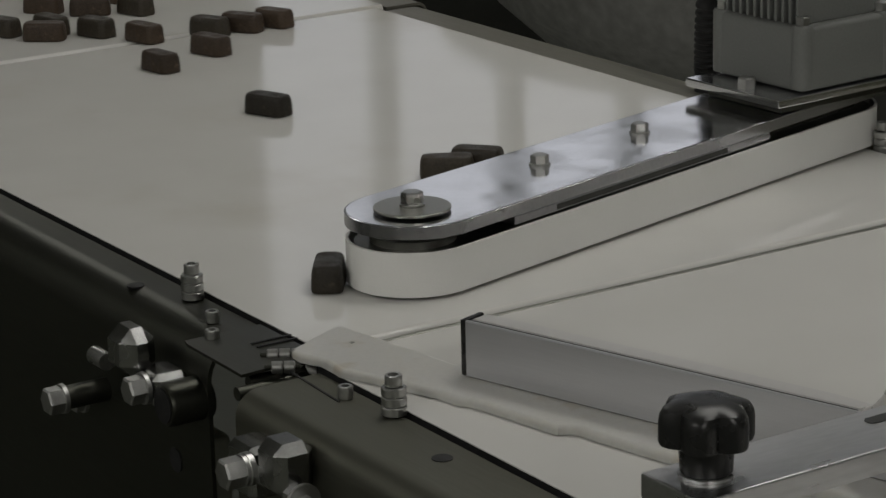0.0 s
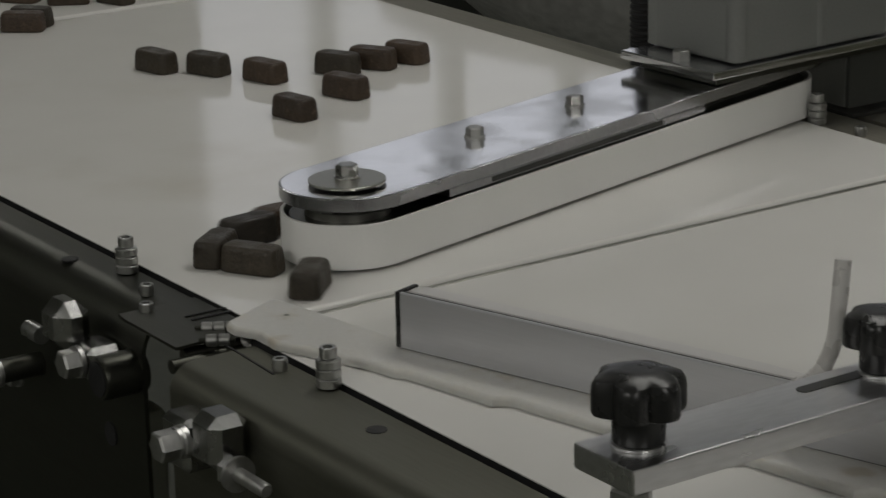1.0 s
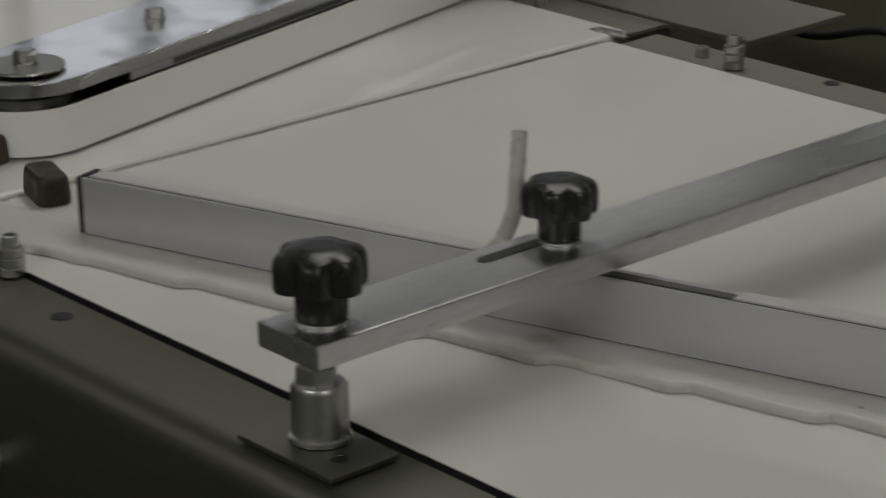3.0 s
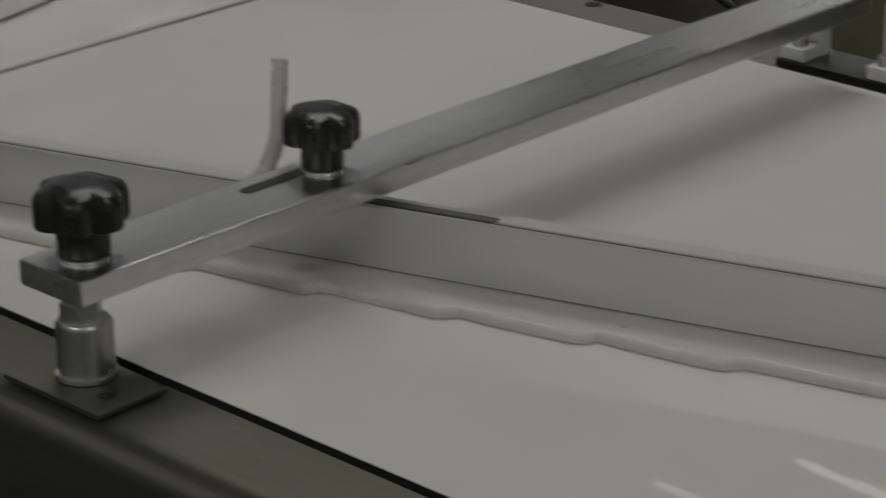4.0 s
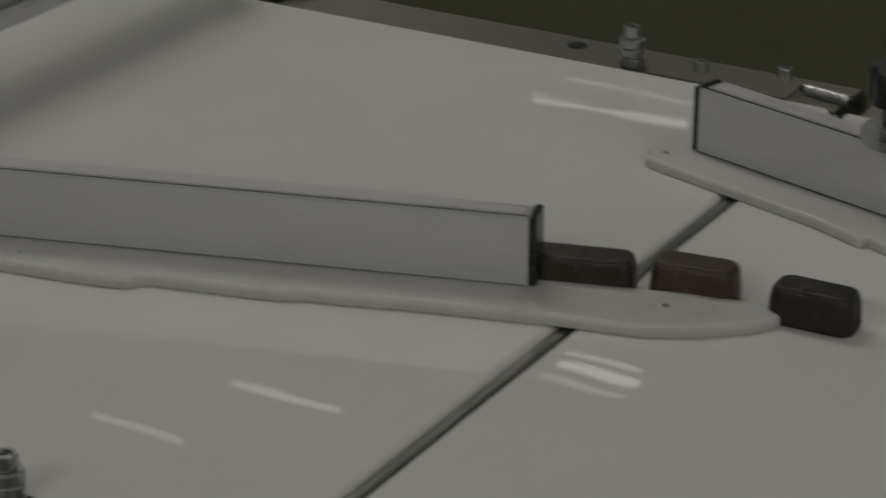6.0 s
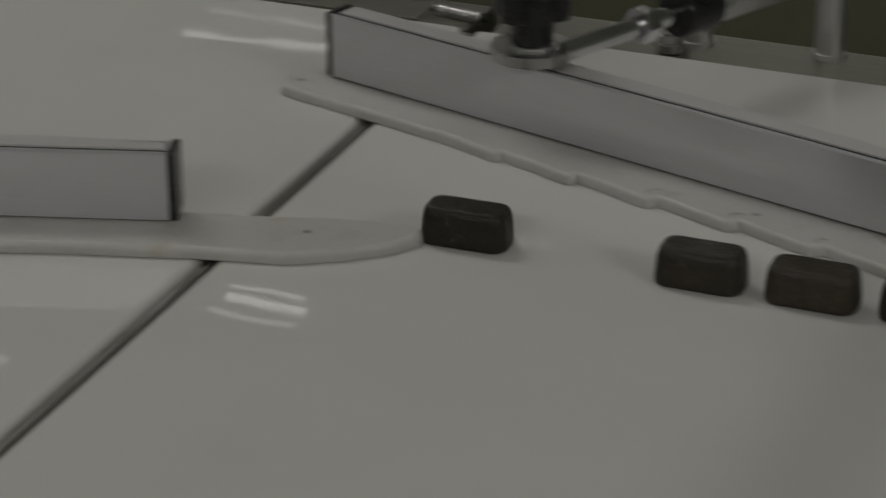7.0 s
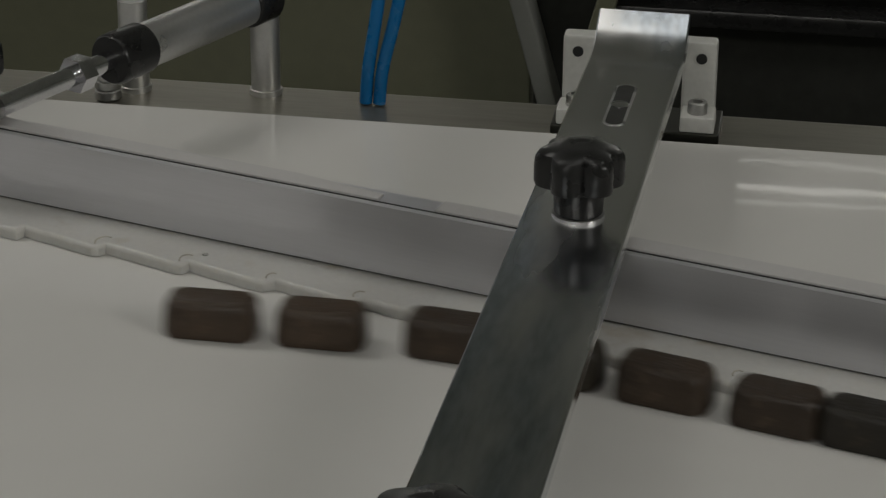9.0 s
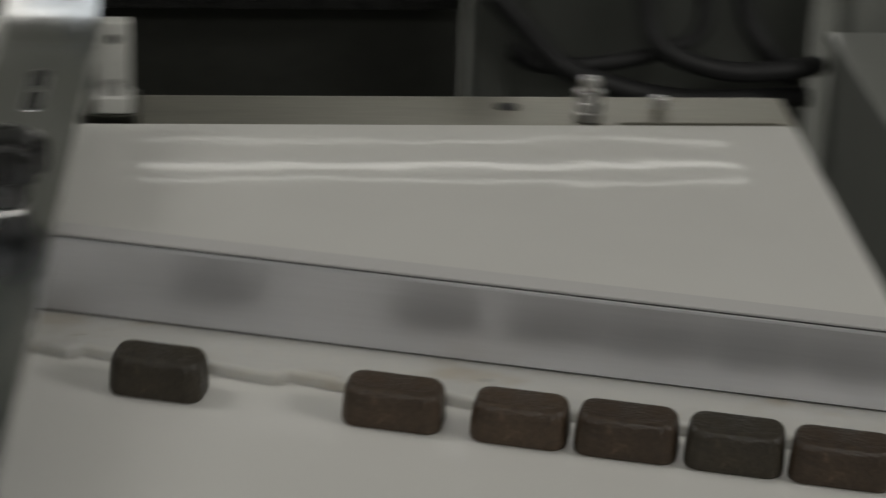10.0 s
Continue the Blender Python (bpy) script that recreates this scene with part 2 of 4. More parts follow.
link("wall_south", bm_box(0.4, -5.1, FLOOR_Z + HALL_H / 2, 13.4, 0.2, HALL_H), WALL, "pale hall wall")
link("wall_east", bm_box(7.1, 1.5, FLOOR_Z + HALL_H / 2, 0.2, 13.0, HALL_H), WALL, "pale hall wall")
WIN_Z0, WIN_Z1, WIN_Y0, WIN_Y1 = 0.60, 2.45, 3.40, 7.8
wx = -6.3
link("wall_west", merge(
    bm_box(wx, 1.5, (FLOOR_Z + WIN_Z0) / 2, 0.2, 13.0, WIN_Z0 - FLOOR_Z),
    bm_box(wx, 1.5, (CEIL_Z + WIN_Z1) / 2, 0.2, 13.0, CEIL_Z - WIN_Z1),
    bm_box(wx, (-5.0 + WIN_Y0) / 2, (WIN_Z0 + WIN_Z1) / 2, 0.2, WIN_Y0 + 5.0, WIN_Z1 - WIN_Z0),
    bm_box(wx, (8.0 + WIN_Y1) / 2, (WIN_Z0 + WIN_Z1) / 2, 0.2, 8.0 - WIN_Y1, WIN_Z1 - WIN_Z0)), WALL, "pale hall wall with a band of high windows")
for k in range(9):
    yy = WIN_Y0 + (WIN_Y1 - WIN_Y0) * k / 8
    link("window_%d" % (k + 1), bm_box(wx, yy, (WIN_Z0 + WIN_Z1) / 2, 0.08, 0.075, WIN_Z1 - WIN_Z0 - 0.004), WALL, "white mullion of the high window band")
sky = bpy.data.materials.new("overcast_sky")
sky.use_nodes = True
em = sky.node_tree.nodes.new("ShaderNodeEmission")
em.inputs[0].default_value, em.inputs[1].default_value = (0.92, 0.94, 1.0, 1), 0.58
sky.node_tree.links.new(em.outputs[0], sky.node_tree.nodes["Material Output"].inputs[0])
link("backdrop", bm_box(wx - 0.6, 4.0, 1.6, 0.02, 9.0, 3.0), sky, "plain overcast sky outside the windows")
for lx, ly, lz, ll, lw, lt in LAMPS:
    lum = thing("ceiling_luminaire", "white batten luminaire hung from the ceiling, unseen, placed for its light", "ceiling light", "ceiling lights", pose(lx, ly, lz, 0, 0, lt))
    part("housing", bm_box(0, 0, 0.035, ll + 0.04, lw + 0.02, 0.06, 0.006), CEIL, lum)
    for sx in (-0.4, 0.4):
        part("hanger", bm_box(sx * ll, 0, (0.065 + CEIL_Z - lz) / 2, 0.006, 0.006, CEIL_Z - lz - 0.065), CEIL, lum)

# ---- conveyor modules ----
BELT_R = 0.0048


def belt(x0, x1, y0, y1):
    """A flat belt with rounded noses, its carrying face at z = 0."""
    bm = bmesh.new()

    def ring(r, y):
        pts = [(x0 + BELT_R - r * math.sin(a), -BELT_R + r * math.cos(a)) for a in [math.pi * k / 10 for k in range(11)]]
        pts += [(x1 - BELT_R + r * math.sin(a), -BELT_R - r * math.cos(a)) for a in [math.pi * k / 10 for k in range(11)]]
        return [bm.verts.new((x, y, z)) for x, z in pts]

    loops = [ring(BELT_R, y0), ring(BELT_R, y1), ring(BELT_R - 0.0008, y1), ring(BELT_R - 0.0008, y0)]
    n = len(loops[0])
    for k in range(4):
        p, q = loops[k], loops[(k + 1) % 4]
        for i in range(n):
            bm.faces.new((p[i], p[(i + 1) % n], q[(i + 1) % n], q[i]))
    bmesh.ops.recalc_face_normals(bm, faces=bm.faces)
    return bm


def channel(x0, x1, y_in, y_out, z_top, depth, r=0.012, thick=0.003):
    """A folded side plate: flat flange, rounded bend, upright skirt."""
    s = 1 if y_out > y_in else -1
    outer = [(y_in, z_top)]
    for k in range(9):
        a = math.pi / 2 * k / 8
        outer.append((y_out - s * r + s * r * math.sin(a), z_top - r + r * math.cos(a)))
    outer.append((y_out, z_top - depth))
    ri = r - thick
    inner = [(y_out - s * thick, z_top - depth)]
    for k in range(8, -1, -1):
        a = math.pi / 2 * k / 8
        inner.append((y_out - s * r + s * ri * math.sin(a), z_top - r + ri * math.cos(a)))
    inner.append((y_in, z_top - thick))
    prof = outer + inner
    bm = bmesh.new()
    a = [bm.verts.new((x0, y, z)) for y, z in prof]
    b = [bm.verts.new((x1, y, z)) for y, z in prof]
    n = len(prof)
    for i in range(n):
        bm.faces.new((a[i], a[(i + 1) % n], b[(i + 1) % n], b[i]))
    bm.faces.new(a)
    bm.faces.new(list(reversed(b)))
    bmesh.ops.recalc_face_normals(bm, faces=bm.faces)
    bmesh.ops.triangulate(bm, faces=[f for f in bm.faces if len(f.verts) > 4])
    return bm


def conveyor(x0, x1, y0, y1, near_w, far_w, label, skin=BELT, steel=None, lap=-0.003):
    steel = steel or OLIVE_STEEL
    mod = thing("belt_conveyor", label, "conveyor", "conveyor line")
    part("belt", belt(x0 + 0.0040, x1 - 0.0040, y0, y1), skin, mod, "glossy white conveyor belt")
    # bed coloured black so the gap beside the belt looks shaded
    part("slider_bed", bm_box((x0 + x1) / 2, (y0 + y1) / 2, -0.0048, x1 - x0 - 0.03, y1 - y0 - 0.003, 0.0072), RUBBER, mod, "slider bed under the belt, black as the shade of the edge gap")
    # near frame takes a darker steel than the far one, reflections as colour
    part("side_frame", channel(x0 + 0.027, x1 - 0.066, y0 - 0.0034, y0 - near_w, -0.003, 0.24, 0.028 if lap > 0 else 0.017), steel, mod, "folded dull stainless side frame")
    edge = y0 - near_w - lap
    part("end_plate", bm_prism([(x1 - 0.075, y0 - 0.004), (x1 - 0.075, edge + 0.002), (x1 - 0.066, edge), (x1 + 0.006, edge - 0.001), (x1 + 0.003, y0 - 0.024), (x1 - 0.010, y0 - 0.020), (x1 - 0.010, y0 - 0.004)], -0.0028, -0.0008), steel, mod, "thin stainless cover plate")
    part("nose_roller", bm_lathe([(0.0045, 0), (0.0045, 0.05)], 20, pose(x1 - 0.006, y0 - 0.052, -0.012, -90)), DARK_STEEL, mod)
    part("nose_roller", bm_lathe([(0.0045, 0), (0.0045, 0.05)], 20, pose(x0 + 0.008, y0 - 0.052, -0.012, -90)), DARK_STEEL, mod)
    part("side_frame", channel(x0 + 0.012, x1 - 0.004, y1 + 0.004, y1 + far_w, -0.003, 0.24), FRAME_STEEL, mod, "folded dull stainless side frame")
    for lx in (x0 + 0.16, x1 - 0.16):
        for ly in (y0 - near_w + 0.035, y1 + far_w - 0.035):
            part("leg", bm_box(lx, ly, (FLOOR_Z - 0.10) / 2, 0.04, 0.04, -FLOOR_Z - 0.10, 0.004), STEEL, mod)
    return mod


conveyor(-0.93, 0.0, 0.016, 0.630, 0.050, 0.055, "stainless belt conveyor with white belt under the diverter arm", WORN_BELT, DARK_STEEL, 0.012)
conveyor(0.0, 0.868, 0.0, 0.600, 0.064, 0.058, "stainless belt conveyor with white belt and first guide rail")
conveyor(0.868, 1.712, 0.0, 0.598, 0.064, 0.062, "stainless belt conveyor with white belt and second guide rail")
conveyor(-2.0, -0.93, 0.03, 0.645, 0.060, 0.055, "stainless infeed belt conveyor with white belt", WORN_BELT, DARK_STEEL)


def gap_bar(x, y0, y1):
    ob = link_mesh("transfer_bar", bm_box(x, (y0 + y1) / 2, -0.0042, 0.0048, y1 - y0, 0.005, 0.001), STEEL)
    tagged(ob, "slim steel transfer bar between two belts", "transfer bar", "transfer bars")


gap_bar(0.0, 0.016, 0.600)
gap_bar(0.868, 0.0, 0.598)

# ---- fasteners on the frames ----


def cap_screw(x, y, z=-0.003, r=0.0048, h=0.0080):
    s = thing("cap_screw", "small steel socket head screw in the side frame", "screw", "frame screws", pose(x, y, z))
    part("head", bm_lathe([(r * 0.9, 0), (r, 0.001), (r, h - 0.001), (r * 0.9, h), (r * 0.55, h), (r * 0.5, h - 0.005)], 24), WORN, s)


def collar_post(x, y, z=-0.003):
    s = thing("belt_guide_roller", "stack of three small steel bearings on a bolt beside the belt", "guide roller", "belt guide rollers", pose(x, y, z))
    for k in range(3):
        z0 = 0.0006 + 0.0060 * k
        part("bearing", bm_lathe([(0.0070, z0), (0.0077, z0 + 0.0007), (0.0077, z0 + 0.0050), (0.0070, z0 + 0.0057)], 28), WORN, s)
    part("bolt_head", bm_lathe([(0.0048, 0.0186), (0.0053, 0.0194), (0.0053, 0.0248), (0.0048, 0.0256), (0.0030, 0.0256), (0.0028, 0.0226)], 24), WORN, s)


def plug_hole(x, y, z=-0.003):
    ob = link_mesh("frame_hole", bm_lathe([(0.0062, -0.0005), (0.0062, 0.0004)], 20), RUBBER)
    ob.matrix_basis = pose(x, y, z)
    tagged(ob, "small dark round hole in the side frame", "hole", "frame holes")


for sx, sy in ((-0.156, 0.005), (0.119, -0.006), (0.749, -0.008), (-0.161, 0.640), (0.119, 0.619), (0.727, 0.617), (1.591, 0.614), (0.987, 0.614)):
    collar_post(sx, sy)
for sx, sy in ((-0.069, -0.027), (-0.104, -0.008), (0.076, -0.014), (-0.111, 0.641), (0.081, 0.626), (0.769, 0.626), (0.818, 0.640), (1.634, 0.630)):
    cap_screw(sx, sy)
for sx, sy in ((-0.209, -0.012), (0.195, -0.022), (0.195, 0.640), (0.681, 0.634), (1.547, 0.634)):
    plug_hole(sx, sy)

# ---- hinge knuckles and cover plates where two modules meet ----


def knuckles(x, y, n, turn):
    h = thing("hinge", "row of small worn steel hinge knuckles at the belt joint", "hinge", "joint hinges", pose(x, y, -0.0005, 0, 0, turn))
    for k in range(n):
        part("knuckle", bm_lathe([(0.0034, 0.0003), (0.0040, 0.0009), (0.0040, 0.0068), (0.0034, 0.0074)], 14, pose(0.0078 * k, 0, 0, 0, 90, 0)), WORN, h)
    part("pin", bm_lathe([(0.0018, -0.004), (0.0018, 0.0078 * n + 0.003)], 10, pose(0, 0, 0, 0, 90, 0)), DARK_STEEL, h)


def cover_plate(pts, z):
    ob = link_mesh("cover_plate", bm_prism(pts, z, z + 0.0016, 0.0003, 1), FRAME_STEEL)
    tagged(ob, "thin dull steel cover plate screwed on the side frame", "cover plate", "cover plates")


knuckles(-0.0165, -0.0165, 3, 58)
knuckles(0.0060, -0.0260, 2, 58)
for dx in (-0.042, -0.034):
    ob = link_mesh("frame_slit", bm_box(dx, 0.0015, -0.0004, 0.0020, 0.030, 0.0010, 0.0002), RUBBER)
    tagged(ob, "dark narrow slit in the side frame", "slit", "frame slits")
ob = link_mesh("frame_slit", bm_box(0, 0, 0, 0.076, 0.0016, 0.0010, 0.0002, 1, pose(0.0420, -0.0186, -0.0029, 0, 0, -3.6)), RUBBER)
tagged(ob, "dark narrow slit in the side frame", "slit", "frame slits")
knuckles(0.838, 0.6255, 4, -12)
knuckles(-0.022, 0.6150, 4, 8)
cover_plate([(0.741, 0.608), (0.747, 0.632), (0.760, 0.6335), (0.800, 0.636), (0.832, 0.640), (0.832, 0.608)], -0.0029)
cover_plate([(1.608, 0.606), (1.614, 0.630), (1.66, 0.634), (1.70, 0.637), (1.70, 0.606)], -0.0029)

# ---- guide rails with end caps and wear strips ----


def rail(name, x0, y0, x1, y1, label, lips, z0, z1, bare=None):
    """An aluminium profile rail; (x0, y0) and (x1, y1) are the ends of its near face."""
    L = math.hypot(x1 - x0, y1 - y0)
    m = pose(x0, y0, 0, 0, 0, math.degrees(math.atan2(y1 - y0, x1 - x0)))
    g = thing(name, label, "guide rail", "guide rails", m)
    w = 0.0185
    prof = [(0, z0), (w, z0), (w, z1 - 0.0012), (0.0058, z1 - 0.0012), (0.0058, z1 - 0.010), (0.0020, z1 - 0.010), (0.0020, z1), (0.0008, z1), (0, z1 - 0.0008)]
    bm = bmesh.new()
    a = [bm.verts.new((0.004, y, z)) for y, z in prof]
    b = [bm.verts.new((L - 0.004, y, z)) for y, z in prof]
    n = len(prof)
    for i in range(n):
        bm.faces.new((a[i], a[(i + 1) % n], b[(i + 1) % n], b[i]))
    bmesh.ops.recalc_face_normals(bm, faces=bm.faces)
    part("profile", bm, ALU, g, "brushed aluminium profile")
    # black filler set high in the groove, standing in for its shade
    part("slot_seal", bm_box(L / 2, 0.0039, z1 - 0.0034, L - 0.010, 0.0034, 0.0050), RUBBER, g, "dark strip that keeps the top slot dark")
    # grey strip painted in place of the shadow line between rail and wear strip
    part("foot_seal", bm_box(L / 2, 0.0090, (0.0064 + z0) / 2, L - 0.010, 0.0160, z0 - 0.0064), GAP_GREY, g, "grey strip for the shadow gap under the profile")
    for x in (0.002, L - 0.002):
        part("end_cap", bm_box(x, w / 2, (z0 + z1) / 2, 0.004, w + 0.0006, z1 - z0 + 0.0006, 0.001), BLACK, g, "black plastic end cap")
    if bare:
        part("slot_seal", bm_box((bare[0] + bare[1]) / 2, 0.0090, z1 - 0.0008, bare[1] - bare[0] - 0.002, 0.0064, 0.0010), GAP_GREY, g, "dark strip that keeps the top slot dark")
    for lip0, lip1 in lips:
        part("slot_strip", bm_prism([(lip0, 0.0062), (lip1, 0.0062), (lip1, 0.0130), (lip1 - 0.05, 0.0186), (lip0 + 0.006, 0.0186), (lip0, 0.0180)], z1 - 0.0012, z1 - 0.0001, 0.0004, 1), CLEAR, g, "milky plastic slot strip")
    return g


R1 = (0.107, 0.050, 0.842, 0.2786)
R2 = (0.829, 0.4838, 1.86, 0.1890)
rail("guide_rail", *R1, "straight brushed aluminium guide rail with black end caps", ((0.006, 0.30), (0.430, 0.763)), 0.0072, 0.0424, (0.30, 0.430))
rail("guide_rail", *R2, "straight brushed aluminium guide rail over the second belt", ((0.006, 0.37), (0.40, 1.05)), 0.0076, 0.0436)


def strip(name, outline, label, soft):
    ob = link_mesh(name, bm_prism(outline, 0.0004, 0.0063, soft, 4), PLASTIC)
    return tagged(ob, label, "wear strip", "wear strips")


def r1(x):
    return R1[1] + (x - R1[0]) * (R1[3] - R1[1]) / (R1[2] - R1[0])


def r2(x):
    return R2[1] + (x - R2[0]) * (R2[3] - R2[1]) / (R2[2] - R2[0])


def scallop(u):
    """Out along a slow bow, then back in a short hook."""
    if u < 0.92:
        return (u / 0.92) ** 0.9
    w = (u - 0.92) / 0.08
    return 1 - w * w * (3 - 2 * w)


near1 = []
for k in range(220):
    x = 0.05 + (0.86 - 0.05) * k / 219
    u = ((x - 0.2185) / 0.0752) % 1.0
    saw = 0.0078 * scallop(u)
    fade = min(1.0, max(0.0, (0.80 - x) / 0.15)) * min(1.0, max(0.0, (x - 0.12) / 0.05))
    near1.append((x, r1(x) - 0.0290 - saw * fade - 0.0005 * math.sin(x * 61) - 0.006 * max(0.0, (0.12 - x) / 0.07)))
tip1 = [(0.88, r1(0.88) - 0.031), (0.905, 0.2650), (0.930, 0.2790), (0.948, 0.2945), (0.9565, 0.3080), (0.9560, 0.3165), (0.946, 0.3200), (0.909, 0.3130), (0.875, 0.3020)]
far1 = [(x, r1(x) + 0.0155) for x in (0.84, 0.6, 0.4, 0.2, 0.115)]
nose1 = [(0.085, 0.060), (0.03, 0.052), (-0.020, 0.0430), (-0.0245, 0.0400), (-0.003, -0.0030), (0.001, -0.0075), (0.012, -0.0085), (0.03, 0.0000)]
wear1 = strip("wear_strip", near1 + tip1 + far1 + nose1, "milky white plastic wear strip with a scalloped edge under the rail", 0.0030)
near2 = [(0.8105, 0.4640)]
for k in range(360):
    x = 0.822 + (1.85 - 0.822) * k / 359
    u = ((x - 1.0935) / 0.0455) % 1.0
    fade = min(1.0, max(0.0, (x - 0.90) / 0.06))
    rough = 0.0010 * noise.noise((x * 70, 3, 0)) + 0.0007 * noise.noise((x * 210, 7, 0))
    y = r2(x) - 0.0265 + (rough - 0.0060 * scallop(u)) * fade - 0.003 * min(1, max(0, (x - 1.2) / 0.2))
    near2.append((x, y))
far2 = [(x, r2(x) + 0.0155) for x in (1.85, 1.5, 1.1, 0.835)] + [(0.812, 0.490), (0.806, 0.478)]
wear2 = strip("wear_strip", near2 + far2, "milky white plastic wear strip with a rough worn edge", 0.0024)

FAINT_GRIME = surface("faint_grime", (0.48, 0.455, 0.40), 0.6, 0, 0.2, 60, 400, 0.1)


def crescent(x, y, r, turn, wear, z):
    """A small curved cutter scar in a wear strip."""
    pts = [(x + r * math.cos(radians(turn + a)), y + 1.25 * r * math.sin(radians(turn + a)), z) for a in (60, 100, 140, 180, 215)]
    part("cutter_scar", bm_tube(pts, 0.00045, 6), FAINT_GRIME, wear, "brown curved scar in the strip")


for k in range(-1, 7):
    x = 1.0935 + 0.0455 * k
    crescent(x - 0.001, r2(x) - 0.0245, 0.0038 + 0.0008 * math.sin(5 * k), 5 * math.sin(3 * k), wear2, 0.0063)
for wear, spots in ((wear1, ((0.012, 0.030), (0.905, 0.292), (0.60, r1(0.60) - 0.017), (0.35, r1(0.35) - 0.017))), (wear2, ((0.818, 0.474), (1.1, r2(1.1) - 0.016), (1.5, r2(1.5) - 0.016)))):
    for sx, sy in spots:
        part("countersunk_screw", bm_lathe([(0.0016, 0.0061), (0.0016, 0.0065)], 14, pose(sx, sy, 0)), STEEL, wear, "tiny steel screw in the strip")

# ---- star knobs, cross bars, posts, brackets ----


def star_knob(x, y, z, dia, h_hub, h_all, turn=0.0):
    """A six-lobed grip on a hub with a thin steel washer."""
    k = thing("star_knob", "glossy black plastic star knob on a threaded stud", "knob", "star knobs", pose(x, y, z, 0, 0, turn))
    n = 140
    R = dia / 2

    def lobes(scale, zz, depth):
        out = []
        for i in range(n):
            a = 2 * math.pi * i / n
            c = 0.5 + 0.5 * math.cos(6 * a)
            r = R * scale * (1 - 1.25 * depth * (1 - c ** 0.5))
            out.append((r * math.cos(a), r * math.sin(a), zz))
        return out

    hg = h_all - h_hub
    rings = [lobes(0.80, h_hub, 0.06), lobes(0.97, h_hub + 0.0006, 0.17), lobes(1.0, h_hub + 0.0025, 0.19), lobes(1.0, h_hub + hg * 0.55, 0.19),
             lobes(0.975, h_hub + hg * 0.72, 0.18), lobes(0.90, h_hub + hg * 0.84, 0.14), lobes(0.76, h_hub + hg * 0.90, 0.07), lobes(0.55, h_hub + hg * 0.965, 0.02), lobes(0.3, h_all, 0.0)]
    bm = bmesh.new()
    rv = [[bm.verts.new(p) for p in ring] for ring in rings]
    for a, b in zip(rv, rv[1:]):
        for i in range(n):
            bm.faces.new((a[i], a[(i + 1) % n], b[(i + 1) % n], b[i]))
    bm.faces.new(list(reversed(rv[0])))
    bm.faces.new(rv[-1])
    bmesh.ops.recalc_face_normals(bm, faces=bm.faces)
    part("grip", bm, BLACK, k)
    part("hub", bm_lathe([(R * 0.50, 0.0016), (R * 0.54, 0.0026), (R * 0.57, h_hub + 0.0005)], 40), BLACK, k)
    part("washer", bm_lathe([(R * 0.58, 0), (R * 0.58, 0.0015)], 40), WASHER, k, "thin bright steel washer")
    return k


def post(x, y, z=-0.003, h=0.053):
    p = thing("bar_post", "turned steel clamping post on a small base plate", "post", "bar posts", pose(x, y, z))
    part("base_plate", bm_box(0.0050, -0.0050, 0.0025, 0.0740, 0.0430, 0.0030, 0.0005), OLIVE_STEEL, p)
    part("collar", bm_lathe([(0.0148, 0.004), (0.0158, 0.0046), (0.0158, 0.0066), (0.0140, 0.0074), (0.0140, 0.0086), (0.0145, 0.0094), (0.0145, 0.0320), (0.0130, 0.0345)], 40, pose(0.0008, 0.0008, 0)), WORN, p)
    part("nut", bm_hex(0.0110, 0.0345, 0.0450, pose(0, 0, 0, 0, 0, 12)), WORN, p)
    part("stud", bm_lathe([(0.0085, 0.0450), (0.0085, 0.0475), (0.006, 0.0478), (0.006, h)], 24), POLISHED, p)
    for sx, sy in ((-0.026, 0.010), (0.026, -0.008)):
        part("screw", bm_lathe([(0.0045, 0.004), (0.0045, 0.0046), (0.0028, 0.0046), (0.0026, 0.0042)], 20, pose(sx, sy, 0)), DARK_STEEL, p)
    return p


post(0.432, -0.027)
post(1.268, -0.027)

BAR_Z0, BAR_Z1 = 0.050, 0.064
bar1 = thing("cross_bar", "flat polished steel cross bar clamped over the belt", "cross bar", "cross bars")
part("flat_bar", bm_box(0.436, 0.278, 0.057, 0.047, 0.652, 0.0138, 0.0016), SATIN, bar1)
part("adjusting_slot", bm_prism([(0.427 + 0.0042 * math.cos(a) , 0.112 + (0.022 if math.sin(a) > 0 else -0.022) + 0.0042 * math.sin(a)) for a in [2 * math.pi * (k + 0.5) / 24 for k in range(24)]], 0.0638, 0.0643), DARK_PANEL, bar1, "dark adjusting slot")

bar2 = thing("cross_bar", "flat tarnished steel cross bar with a turned-up end", "cross bar", "cross bars", pose(1.2765, 0.0, 0, 0, 0, -2.0))
line = [(-0.045, 0.0), (0.10, 0.0), (0.30, 0.0), (0.50, 0.0), (0.548, 0.0), (0.556, 0.0), (0.562, 0.0)]
for k in range(1, 9):
    a = radians(36) * k / 8
    line.append((0.562 + 0.055 * math.sin(a), 0.055 * (1 - math.cos(a))))
line.append((line[-1][0] + 0.0085 * math.cos(radians(36)), line[-1][1] + 0.0085 * math.sin(radians(36))))
bm = bmesh.new()
rings = []
for i, (y, z) in enumerate(line):
    p, q = line[max(i - 1, 0)], line[min(i + 1, len(line) - 1)]
    t = Vector((q[0] - p[0], q[1] - p[1])).normalized()
    nx, nz = -t.y, t.x
    rings.append([bm.verts.new((sx, y + nx * d, 0.058 + z + nz * d)) for sx, d in ((-0.0276, -0.008), (0.0222, -0.008), (0.0222, -0.0008), (0.0214, 0), (-0.0268, 0), (-0.0276, -0.0008))])
